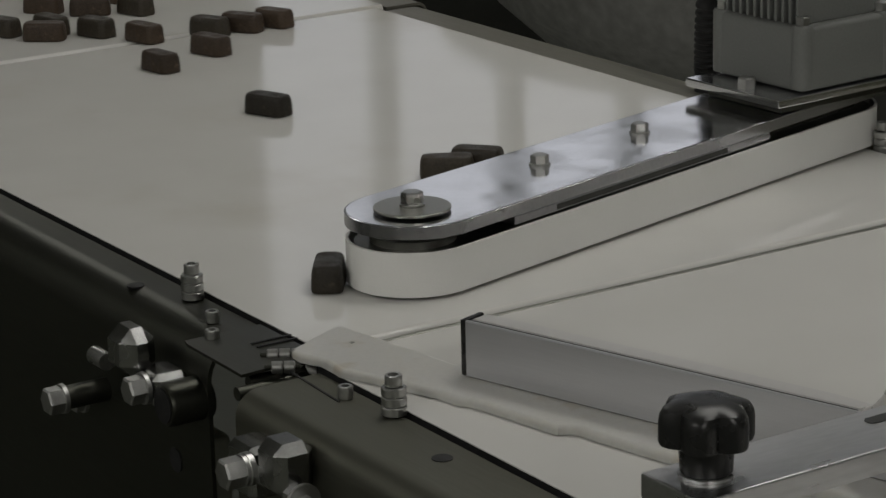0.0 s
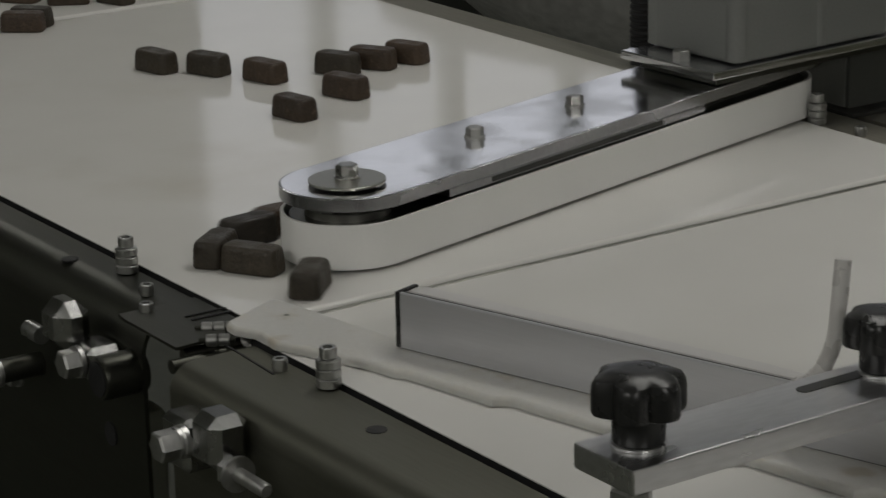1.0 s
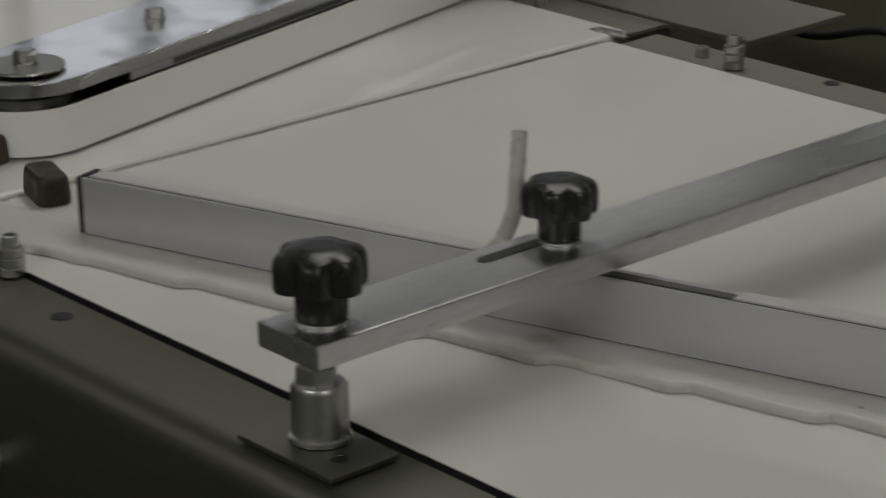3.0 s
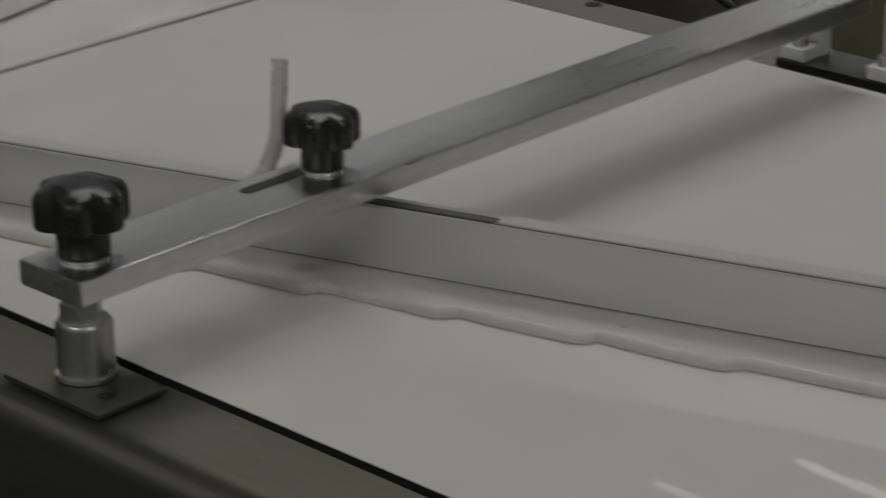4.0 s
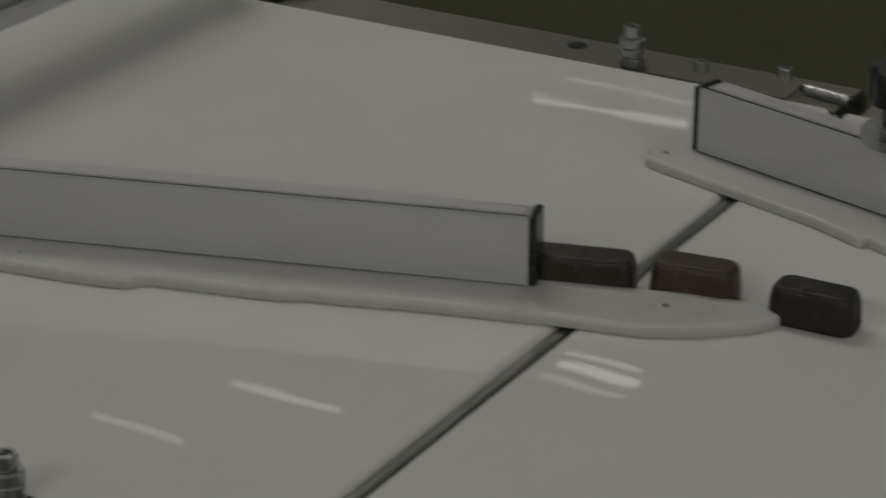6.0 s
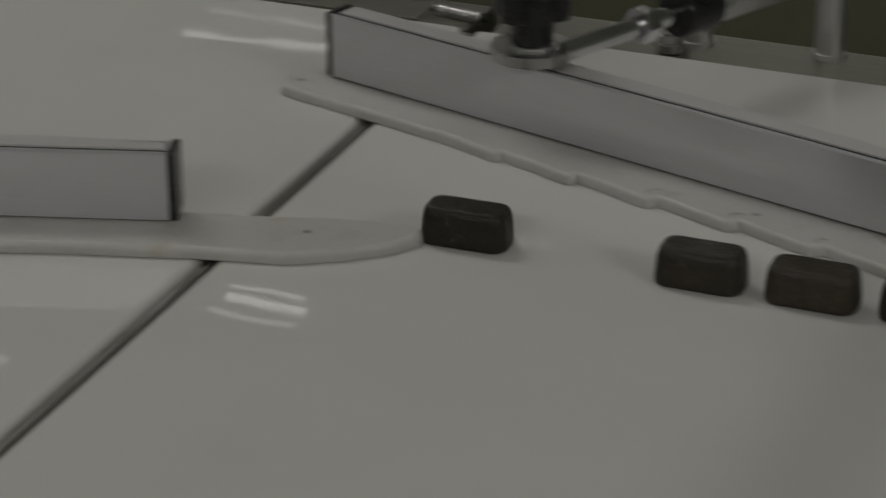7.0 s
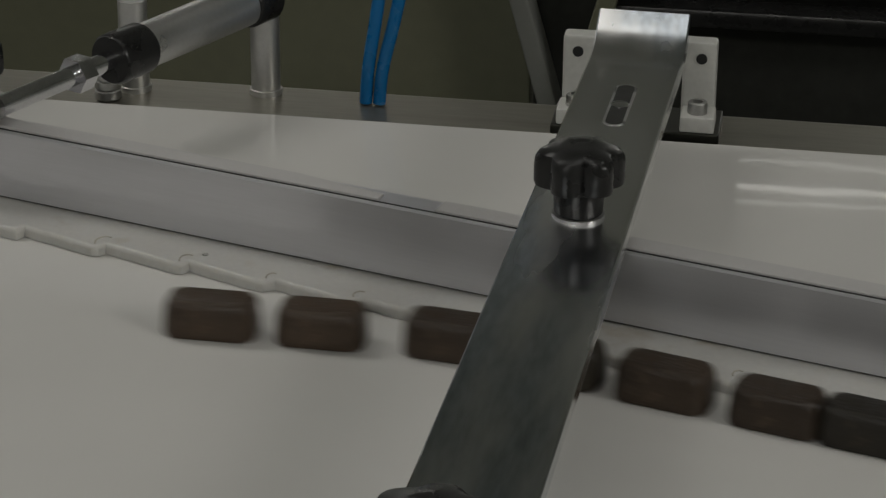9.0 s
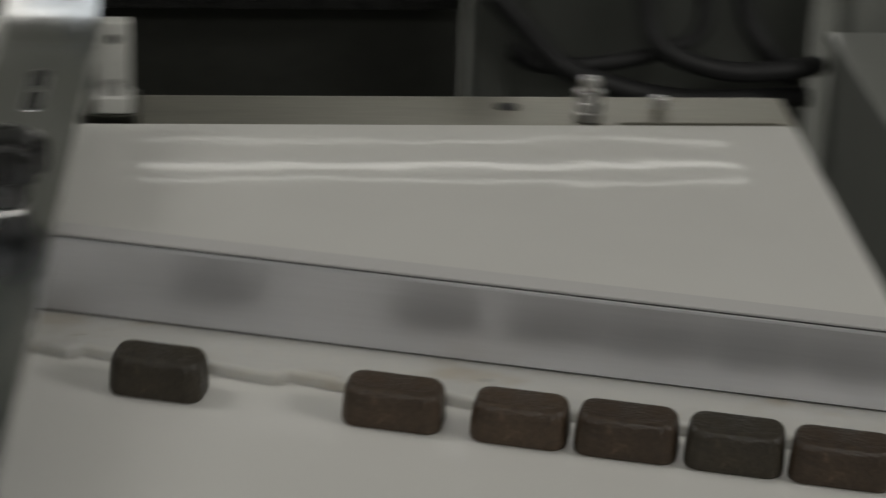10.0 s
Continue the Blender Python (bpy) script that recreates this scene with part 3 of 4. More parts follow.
for a, b in zip(rings, rings[1:]):
    for i in range(6):
        bm.faces.new((a[i], a[(i + 1) % 6], b[(i + 1) % 6], b[i]))
bm.faces.new(rings[0])
bm.faces.new(list(reversed(rings[-1])))
bmesh.ops.recalc_face_normals(bm, faces=bm.faces)
TARNISH = surface("tarnished_steel", (0.47, 0.52, 0.58), 0.19, 1.0, 0.30, 22, 260, 0.06, 0.11, stretch=(1, 0.22, 1), stain=(0.82, 0.82, 0.82), stain_scale=14, stain_at=0.46)
part("flat_bar", bm, TARNISH, bar2)
def slot_outline(r, half):
    return [(-0.002 + r * math.cos(a), 0.497 + (half if math.sin(a) > 0 else -half) + r * math.sin(a)) for a in [2 * math.pi * (k + 0.5) / 24 for k in range(24)]]


part("slot_rim", bm_prism(slot_outline(0.0057, 0.0240), 0.0572, 0.0583), WASHER, bar2, "bright chamfer of the slot")
part("adjusting_slot", bm_prism(slot_outline(0.0044, 0.0240), 0.0575, 0.0585), BLACKENED, bar2, "dark adjusting slot")
part("slot_bolt", bm_lathe([(0.0046, 0.0583), (0.0046, 0.0590), (0.0030, 0.0592)], 20, pose(-0.002, 0.496, 0)), POLISHED, bar2, "bolt end seen in the slot")

star_knob(0.4340, -0.0240, BAR_Z1, 0.0485, 0.0170, 0.0390, 10)
star_knob(0.432, 0.139, BAR_Z1, 0.0420, 0.0150, 0.0350, 0)
star_knob(1.2740, 0.010, 0.058, 0.0485, 0.0170, 0.0390, 25)
star_knob(1.2865, 0.352, 0.058, 0.0420, 0.0155, 0.0350, 12)
star_knob(0.960, 0.4535, 0.0535, 0.0410, 0.0155, 0.0370, 5)


def bar_bracket(x, y):
    """A pair of coated angle plates that hold the far end of a cross bar."""
    b = thing("bar_bracket", "pale coated steel clamping bracket with two drilled cheeks", "bracket", "bar brackets", pose(x, y, -0.003))
    part("base", bm_box(0, 0.0, 0.003, 0.094, 0.040, 0.006, 0.001), DARK_STEEL, b)
    for s in (-1, 1):
        cheek = part("cheek", bm_box(s * 0.0335, 0.006, 0.029, 0.0190, 0.012, 0.047, 0.002), BRACKET, b)
        part("bolt_hole", bm_lathe([(0.0031, 0), (0.0031, 0.0006)], 20, pose(s * 0.0345, -0.0001, 0.043, 90)), BLACK, b)
        part("foot", bm_box(s * 0.0345, -0.009, 0.0105, 0.019, 0.020, 0.009, 0.001), BRACKET, b)
        part("foot_screw", bm_lathe([(0.005, 0.014), (0.0055, 0.0150), (0.0055, 0.0205), (0.005, 0.0215), (0.003, 0.0215), (0.0028, 0.018)], 20, pose(s * 0.034, -0.010, 0)), WORN, b)
    return b


bar_bracket(0.428, 0.630)
bar_bracket(1.2912, 0.624)

hose = link_mesh("air_hose", bm_tube([(0.360, 0.138, 0.034), (0.383, 0.138, 0.047), (0.3935, 0.141, 0.068), (0.392, 0.146, 0.092), (0.390, 0.150, 0.113)], 0.0046, 16), HOSE)
tagged(hose, "short milky plastic hose stub rising beside the rail", "hose")

# ---- diverter arm ----
ARM_C, ARM_U, ARM_L, ARM_R = Vector((-0.0905, 0.1425, 0)), math.degrees(math.atan2(0.97, -0.245)), 0.487, 0.0465
arm = thing("diverter_arm", "diverter arm with white upright belt and polished steel plate", "diverter arm", "", pose(ARM_C.x, ARM_C.y, 0, 0, 0, ARM_U))


def stadium(L, r, n=24):
    pts = [(-r * math.sin(math.pi * k / n), r * math.cos(math.pi * k / n)) for k in range(n + 1)]
    pts += [(L + r * math.sin(math.pi * k / n), -r * math.cos(math.pi * k / n)) for k in range(n + 1)]
    return pts


def bm_loop(L, r, thick, z0, z1):
    bm = bmesh.new()
    o, i = stadium(L, r), stadium(L, r - thick)
    n = len(o)
    rows = [[bm.verts.new((x, y, z)) for x, y in pts] for pts, z in ((o, z0), (o, z1), (i, z1), (i, z0))]
    for a in range(4):
        p, q = rows[a], rows[(a + 1) % 4]
        for k in range(n):
            bm.faces.new((p[k], p[(k + 1) % n], q[(k + 1) % n], q[k]))
    bmesh.ops.recalc_face_normals(bm, faces=bm.faces)
    return bm


part("upright_belt", bm_loop(ARM_L, ARM_R, 0.0022, 0.0025, 0.0335), ARM_BELT, arm, "white fabric belt running on edge")
part("core", bm_prism(stadium(ARM_L, ARM_R - 0.006), 0.006, 0.031, 0.0), DARK_STEEL, arm)
part("spacer_block", bm_box(0.205, 0, 0.0385, 0.30, 0.0900, 0.0062, 0.0008), RIM, arm)
part("spacer_slot", bm_box(0.20, -0.0448, 0.0385, 0.20, 0.0016, 0.0040, 0.0003), DARK_PANEL, arm)
part("spacer_core", bm_box(0.28, 0, 0.0335, 0.44, 0.050, 0.0050), DARK_STEEL, arm)
part("roller_hub", bm_lathe([(0.030, 0.031), (0.030, 0.036), (0.012, 0.036), (0.012, 0.042)], 32), STEEL, arm)
part("top_plate", bm_prism([(x + 0.006, y + 0.004) for x, y in stadium(ARM_L + 0.014, 0.0478)], 0.0418, 0.0505, 0.0012), POLISHED, arm, "mirror-bright steel plate")
part("clamp_disc", bm_lathe([(0.0140, 0.0505), (0.0140, 0.0518), (0.0258, 0.0518), (0.0268, 0.0523), (0.0268, 0.0538), (0.0258, 0.0543)], 48), STEEL, arm, "dull round clamping disc")


def hex_bolt(parent, x, y, z, r=0.0068, h=0.0065):
    b = part("hex_bolt", merge(bm_lathe([(r * 1.15, z), (r * 1.15, z + 0.0016)], 24, pose(x, y, 0)), bm_hex(r, z + 0.0016, z + 0.0016 + h, pose(x, y, 0, 0, 0, 17))), WORN, parent, "zinc-plated hexagon bolt")
    return b


# separate band round the plate, coloured darker as its shaded side
rim = bm_loop(ARM_L + 0.014, 0.0482, 0.0022, 0.0415, 0.0500)
bmesh.ops.translate(rim, vec=(0.006, 0.004, 0), verts=rim.verts)
part("plate_edge", rim, RIM, arm, "plate edge, darkened for the dark side it mirrors")
hex_bolt(arm, 0, 0, 0.0542, 0.0078, 0.0085)
hex_bolt(arm, 0.146, 0.0100, 0.0505)
hex_bolt(arm, 0.264, 0.0110, 0.0505)

motor = thing("gear_motor", "grey finned gear motor bolted on a polished mounting plate", "motor", "", pose(-0.189, 0.565, 0.0508, 0, 0, 3))
part("mounting_plate", bm_box(0, 0.073, 0.0115, 0.108, 0.274, 0.007, 0.0012), POLISHED, motor, "bright steel mounting plate")
part("spacer", bm_box(0, 0.075, 0.0039, 0.085, 0.250, 0.0074, 0.001), DARK_STEEL, motor)
part("gearbox", bm_box(0, 0.047, 0.0415, 0.104, 0.170, 0.051, 0.004, 3), MOTOR, motor)
body = part("motor_body", bm_box(0, 0.012, 0.116, 0.076, 0.076, 0.10, 0.004), MOTOR, motor)
gland = part("cable_gland", bm_lathe([(0.0130, 0.015), (0.0130, 0.026), (0.0105, 0.027), (0.0105, 0.040), (0.0125, 0.041), (0.0125, 0.052), (0.0085, 0.055), (0.0085, 0.075)], 30, pose(0.034, 0.152, 0)), WORN, motor, "bright metal cable gland")
part("gland_nut", bm_hex(0.0155, 0.028, 0.038, pose(0.034, 0.152, 0, 0, 0, 20)), WORN, gland)
part("terminal_box", bm_box(0.022, 0.190, 0.045, 0.050, 0.038, 0.058, 0.004), BLACK, motor, "black plastic terminal box")
for k in range(11):
    part("fin", bm_box(-0.040 + 0.008 * k, 0.012, 0.114, 0.003, 0.090, 0.094, 0.0008), MOTOR, body)
for sx in (-1, 1):
    for sy in (-1, 1):
        part("corner_column", bm_lathe([(0.0085, 0.018), (0.0085, 0.066), (0.0075, 0.068)], 24, pose(sx * 0.0450, 0.012 + sy * 0.043, 0)), MOTOR, motor)
        part("corner_bolt", bm_hex(0.0058, 0.068, 0.075, pose(sx * 0.0450, 0.012 + sy * 0.043, 0, 0, 0, 20)), WORN, motor)
part("plate_bolt", bm_hex(0.0075, 0.015, 0.0235, pose(0.005, -0.052, 0, 0, 0, 11)), WORN, motor)
stand = thing("motor_stand", "folded steel stand under the gear motor plate, shade put into its faces", "stand")
# lit side in plain grey, front and rest coloured darker as their shade
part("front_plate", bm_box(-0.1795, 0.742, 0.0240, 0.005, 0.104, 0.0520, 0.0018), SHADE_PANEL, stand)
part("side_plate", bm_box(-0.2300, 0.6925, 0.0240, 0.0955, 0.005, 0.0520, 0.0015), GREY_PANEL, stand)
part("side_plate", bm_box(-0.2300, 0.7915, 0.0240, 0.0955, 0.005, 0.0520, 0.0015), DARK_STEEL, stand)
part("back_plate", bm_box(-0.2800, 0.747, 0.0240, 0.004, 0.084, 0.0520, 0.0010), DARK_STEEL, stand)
part("base_plate", bm_box(-0.222, 0.740, -0.0030, 0.125, 0.125, 0.004, 0.0008), BLACKENED, stand)
part("console", bm_box(-0.115, 0.747, -0.0080, 0.37, 0.115, 0.0060, 0.001), FRAME_STEEL, stand, "dull steel shelf beside the frame")
conduit = link_mesh("corrugated_conduit", bm_tube([(-0.424, 0.668, -0.20), (-0.422, 0.668, -0.02), (-0.418, 0.664, 0.03), (-0.410, 0.660, 0.09), (-0.40, 0.66, 0.20)], 0.0105, 14, 0.07), RUBBER)
tagged(conduit, "black corrugated cable conduit beside the gear motor", "conduit")

# ---- belt tensioners on the side frames ----


def tensioner(x, y, z, label):
    t = thing("belt_tensioner", label, "tensioner", "belt tensioners", pose(x, y, z))
    part("slide_block", bm_box(0.0, 0.0, 0.0, 0.030, 0.026, 0.034, 0.0062, 1), CHROME, t, "bright chamfered slide block")
    part("anchor_block", bm_box(-0.046, 0.006, -0.016, 0.030, 0.026, 0.034, 0.004, 1), CHROME, t)
    part("screw_rod", bm_lathe([(0.0045, -0.04), (0.0045, 0.055), (0.0035, 0.057)], 20, pose(0, -0.003, -0.014, 0, 90, 0)), WORN, t)
    part("lock_nut", bm_hex(0.0095, 0.015, 0.024, pose(0, -0.003, -0.014, 0, 90, 0)), POLISHED, t)
    part("washer", bm_lathe([(0.011, 0.0235), (0.011, 0.026)], 24, pose(0, -0.003, -0.014, 0, 90, 0)), WORN, t)
    part("anchor_bolt", merge(bm_lathe([(0.0105, 0.003), (0.0105, 0.0065), (0.0100, 0.007), (0.0100, 0.0095)], 24, pose(-0.031, -0.004, -0.010, 90)), bm_hex(0.0098, 0.0095, 0.022, pose(-0.031, -0.004, -0.010, 90))), WORN, t)
    return t


tensioner(0.113, -0.078, -0.020, "chromed belt tensioner blocks and screw on the side frame")
low = thing("belt_tensioner", "chromed belt tensioner with a round clamp on the dark side frame", "tensioner", "belt tensioners", pose(-0.127, -0.056, -0.018))
part("slide_block", bm_box(-0.003, 0, -0.001, 0.035, 0.026, 0.034, 0.0090, 1), CHROME, low, "bright chamfered slide block")
part("screw_rod", bm_lathe([(0.0040, -0.073), (0.0062, -0.070), (0.0062, -0.050)], 20, pose(0, 0.004, -0.024, 0, 90, 0)), WORN, low)
part("lock_nut", bm_hex(0.0095, 0.014, 0.023, pose(0, 0.003, -0.022, 0, 90, 0)), WORN, low)
part("clamp", bm_lathe([(0.0150, -0.022), (0.0150, 0.006), (0.0138, 0.009), (0.0128, 0.0094)], 36, pose(0.046, 0.006, -0.026, 90)), DARK_STEEL, low, "round dark steel clamp")
part("clamp_bore", bm_lathe([(0.0118, 0.001), (0.0118, 0.0100)], 30, pose(0.046, 0.006, -0.026, 90)), RUBBER, low, "black bore of the clamp")
part("clamp_arm", bm_box(0.020, 0.010, -0.022, 0.030, 0.026, 0.024, 0.004, 1), CHROME, low)
part("clamp_bolt", merge(bm_lathe([(0.0110, 0.0), (0.0110, 0.003)], 24, pose(0.023, -0.004, -0.020, 90)), bm_hex(0.0098, 0.003, 0.014, pose(0.023, -0.004, -0.020, 90))), WORN, low)
part("anchor_stub", bm_lathe([(0.0085, -0.02), (0.0085, 0.014)], 24, pose(-0.076, -0.006, -0.053, 90)), DARK_STEEL, low)
part("anchor_bolt", merge(bm_lathe([(0.0105, 0.012), (0.0105, 0.015)], 24, pose(-0.076, -0.006, -0.053, 90)), bm_hex(0.0098, 0.015, 0.026, pose(-0.076, -0.006, -0.053, 90))), WORN, low)


def side_bolt(x, y, z):
    b = thing("side_bolt", "hexagon bolt in the dark side frame", "bolt", "side bolts", pose(x, y, z, 90))
    part("washer", bm_lathe([(0.011, 0), (0.011, 0.0022)], 24), WORN, b)
    part("head", bm_hex(0.0098, 0.0022, 0.0095), WORN, b)


side_bolt(0.177, -0.064, -0.084)
side_bolt(-0.238, -0.044, -0.087)
ob = link_mesh("frame_hole", bm_lathe([(0.0085, -0.0005), (0.0085, 0.0005)], 24), RUBBER)
ob.matrix_basis = pose(-0.117, -0.0342, -0.099, 90)
tagged(ob, "dark round hole in the upright side of the frame", "hole", "frame holes")

# ---- air cylinder and posts behind the second rail ----
cyl = thing("air_cylinder", "steel air cylinder on two posts beside the belt", "air cylinder")
c0, c1 = Vector((0.979, 0.446, 0.054)), Vector((1.074, 0.635, 0.057))
ax = (c1 - c0).normalized()
part("rod", bm_lathe([(0.0055, 0), (0.0055, 0.10)], 20, along(c0, c1)), POLISHED, cyl)
part("rod_eye", bm_lathe([(0.0215, 0), (0.0215, 0.006)], 28, pose(0.960, 0.4535, 0.0474)), WORN, cyl)
part("rod_nut", bm_hex(0.010, 0.055, 0.066, along(c0, c1)), POLISHED, cyl)
part("front_head", bm_lathe([(0.0130, 0.084), (0.0142, 0.086), (0.0142, 0.108), (0.0130, 0.11)], 28, along(c0, c1)), BLACK, cyl)
part("barrel", bm_lathe([(0.0125, 0.108), (0.0125, 0.197)], 36, along(c0, c1)), CYL_ALU, cyl)
part("rear_head", bm_lathe([(0.0130, 0.195), (0.0142, 0.197), (0.0142, 0.214), (0.0130, 0.216)], 28, along(c0, c1)), BLACK, cyl)
for px_, py_, h in ((0.998, 0.632, 0.060), (1.074, 0.640, 0.062)):
    part("support_post", bm_lathe([(0.0095, -0.003), (0.0095, 0.0), (0.0085, 0.0004), (0.0085, h - 0.008)], 28, pose(px_, py_, 0)), CYL_ALU, cyl)
for s in (0, 1):
    h = link_mesh("air_hose", bm_tube([(1.1345 + 0.0078 * s, 0.632, -0.002), (1.1360 + 0.0084 * s, 0.633, 0.02), (1.1400 + 0.0110 * s, 0.636, 0.05), (1.1440 + 0.0135 * s, 0.645, 0.09), (1.147 + 0.016 * s, 0.66, 0.16)], 0.0037, 14), BLUE)
    tagged(h, "bright blue plastic air hose rising from the frame", "hose", "blue air hoses")

# ---- machines behind the line ----
backm = thing("neighbour_machine", "dark machine body with olive panels behind the conveyor line", "machine")
part("olive_panel", bm_box(0.334, 1.02, -0.45, 1.70, 0.02, 0.90, 0.003), OLIVE, backm)
part("sloped_post", bm_box(0, 0, 0, 0.014, 0.03, 0.42, 0.003, 2, pose(1.222, 0.985, -0.20, 0, -16, 0)), GREY_PANEL, backm, "pale edge of the sloping panel")
part("brace", bm_box(0, 0, 0, 0.014, 0.03, 0.50, 0.003, 2, pose(1.215, 0.968, -0.15, 0, 14, 0)), OLIVE, backm)
part("corner_panel", bm_box(1.231, 1.012, -0.42, 0.090, 0.012, 0.9, 0.003), DARK_PANEL, backm)
part("dark_panel", bm_box(1.40, 1.03, -0.42, 0.32, 0.02, 0.9, 0.003), DARK_PANEL, backm)
part("rail_tube", bm_box(1.40, 0.985, -0.055, 0.31, 0.03, 0.014, 0.004), BLACK, backm)
part("rail_tube", bm_box(1.40, 0.985, -0.030, 0.31, 0.02, 0.010, 0.003), DARK_PANEL, backm)
# frame post and left grey panel use the shaded grey, shade as colour
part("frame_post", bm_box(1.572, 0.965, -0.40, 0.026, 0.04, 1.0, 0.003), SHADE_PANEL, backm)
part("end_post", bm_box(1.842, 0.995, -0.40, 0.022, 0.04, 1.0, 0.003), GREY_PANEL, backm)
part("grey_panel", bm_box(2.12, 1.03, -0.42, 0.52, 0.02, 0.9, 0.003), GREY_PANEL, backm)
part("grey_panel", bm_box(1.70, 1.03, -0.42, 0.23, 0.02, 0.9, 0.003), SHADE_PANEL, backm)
for pts, rr in (
    ([(1.570, 0.93, -0.035), (1.590, 0.93, -0.056), (1.625, 0.93, -0.090), (1.698, 0.94, -0.114), (1.767, 0.95, -0.118), (1.80, 0.96, -0.12)], 0.0065),
    ([(1.672, 0.95, 0.01), (1.677, 0.94, -0.045), (1.690, 0.93, -0.074), (1.735, 0.93, -0.090), (1.785, 0.94, -0.092), (1.81, 0.97, -0.10)], 0.0060),
    ([(1.715, 0.97, 0.01), (1.722, 0.96, -0.040), (1.715, 0.95, -0.072), (1.665, 0.94, -0.086), (1.610, 0.95, -0.094), (1.585, 0.98, -0.09)], 0.0050),
    ([(1.745, 0.97, 0.02), (1.750, 0.96, -0.050), (1.765, 0.95, -0.080), (1.79, 0.96, -0.105)], 0.0060)):
    tagged(link_mesh("power_cable", bm_tube(pts, rr * 1.2, 12), RUBBER), "thick black cable looping in front of a grey panel", "cable", "black cables")
tagged(link_mesh("power_cable", bm_tube([(-0.36, 0.96, -0.02), (-0.30, 0.92, -0.044), (-0.238, 0.90, -0.056), (-0.19, 0.90, -0.050), (-0.116, 0.90, -0.059), (-0.044, 0.90, -0.063), (0.03, 0.90, -0.045), (0.078, 0.90, -0.057), (0.119, 0.90, -0.073), (0.17, 0.91, -0.10), (0.24, 0.94, -0.15)], 0.0042, 12), RUBBER), "thin black cable hanging before an olive panel", "cable", "black cables")
cab = thing("control_cabinet", "pale grey painted steel cabinet beside the conveyor end", "cabinet")
part("body", bm_box(2.114, 0.838, -0.495, 0.60, 0.236, 0.83, 0.003), GREY_PANEL, cab)
part("lid", bm_box(2.114, 0.838, -0.0745, 0.606, 0.242, 0.008, 0.002), GREY_PANEL, cab, "paler cabinet lid")
drum = thing("steel_hopper", "large dull steel hopper shell behind the belt", "hopper")
part("shell", bm_lathe([(0.02, -0.235), (0.18, -0.225), (0.33, -0.175), (0.44, -0.075), (0.50, 0.06), (0.51, 0.18)], 64, pose(-1.13, 1.45, -0.03)), FILM, drum)
part("stand", bm_box(-1.75, 2.00, -0.52, 2.0, 0.8, 0.80, 0.01), DARK_PANEL, drum, "dark machine housing")
part("foot", bm_box(-1.13, 1.45, -0.60, 0.30, 0.30, 0.64, 0.01), DARK_PANEL, drum)

# ---- chocolate pieces ----


def bm_piece(l, w, h, tilt=0.0):
    """A moulded bar with a tapered, rounded top and cut corners."""
    out = []
    for zz, k in ((0.0, 0.965), (0.0010, 0.99), (0.0022, 1.0), (h * 0.40, 0.98), (h * 0.66, 0.95), (h * 0.80, 0.915), (h * 0.90, 0.865), (h * 0.965, 0.79), (h * 0.992, 0.70), (h, 0.58)):
        a, b = l / 2 - (1 - k) * w * 0.5, w / 2 * k
        c = 0.0068 * min(1.0, k + 0.02)
        ring = []
        for q, (sx, sy) in enumerate(((1, 1), (-1, 1), (-1, -1), (1, -1))):
            for st in range(6):
                g = math.pi / 2 * (q + st / 5)
                ring.append((sx * (a - c) + c * math.cos(g), sy * (b - c) + c * math.sin(g)))
        out.append([(x, y, zz) for x, y in ring])
    bm = bmesh.new()
    rv = [[bm.verts.new(p) for p in r] for r in out]
    n = len(rv[0])
    for a, b in zip(rv, rv[1:]):
        for i in range(n):
            bm.faces.new((a[i], a[(i + 1) % n], b[(i + 1) % n], b[i]))
    bm.faces.new(list(reversed(rv[0])))
    bm.faces.new(rv[-1])
    bmesh.ops.recalc_face_normals(bm, faces=bm.faces)
    return bm


def piece(l=0.043, w=0.0225, h=0.0183, mat=CHOC, tone="dark brown"):
    ob = link_mesh("chocolate_piece", bm_piece(l, w, h), mat, angle=50)
    return tagged(ob, tone + " chocolate piece riding on the white belt", "chocolate", "chocolate pieces")


V_A, V_B = 0.350, 0.165


def free_run(x, y, yaw, t0, t1, step=0.5):
    """Rows of a piece carried by the first belt from x at t = 0."""
    rows, t = [], t0
    while t < t1:
        rows.append((round(t, 2), x + V_A * t + 0.009 * min(1.0, max(0.0, 2 * t - 1)), y, yaw))
        t += step
    return rows


def lane(x):
    """The line that the pieces follow past the first rail."""
    if x < 0.86:
        return r1(x) + 0.0285 - 0.0065 * min(1, max(0, (x - 0.107) / 0.4))
    if x < 0.92:
        return 0.3065 + 0.0190 * (x - 0.86) / 0.06
    if x < 1.01:
        return 0.3255 - 0.0065 * (x - 0.92) / 0.09
    if x < 1.225:
        return 0.319
    return 0.319 - 0.29 * (x - 1.225)


def heading(x):
    if x < 0.86:
        return 17.3
    if x < 0.93:
        return 17.3 - 15 * (x - 0.86) / 0.07
    if x < 1.20:
        return 2.3 - 4 * (x - 0.93) / 0.27
    return max(-16.0, -1.7 - 14.3 * (x - 1.20) / 0.08)


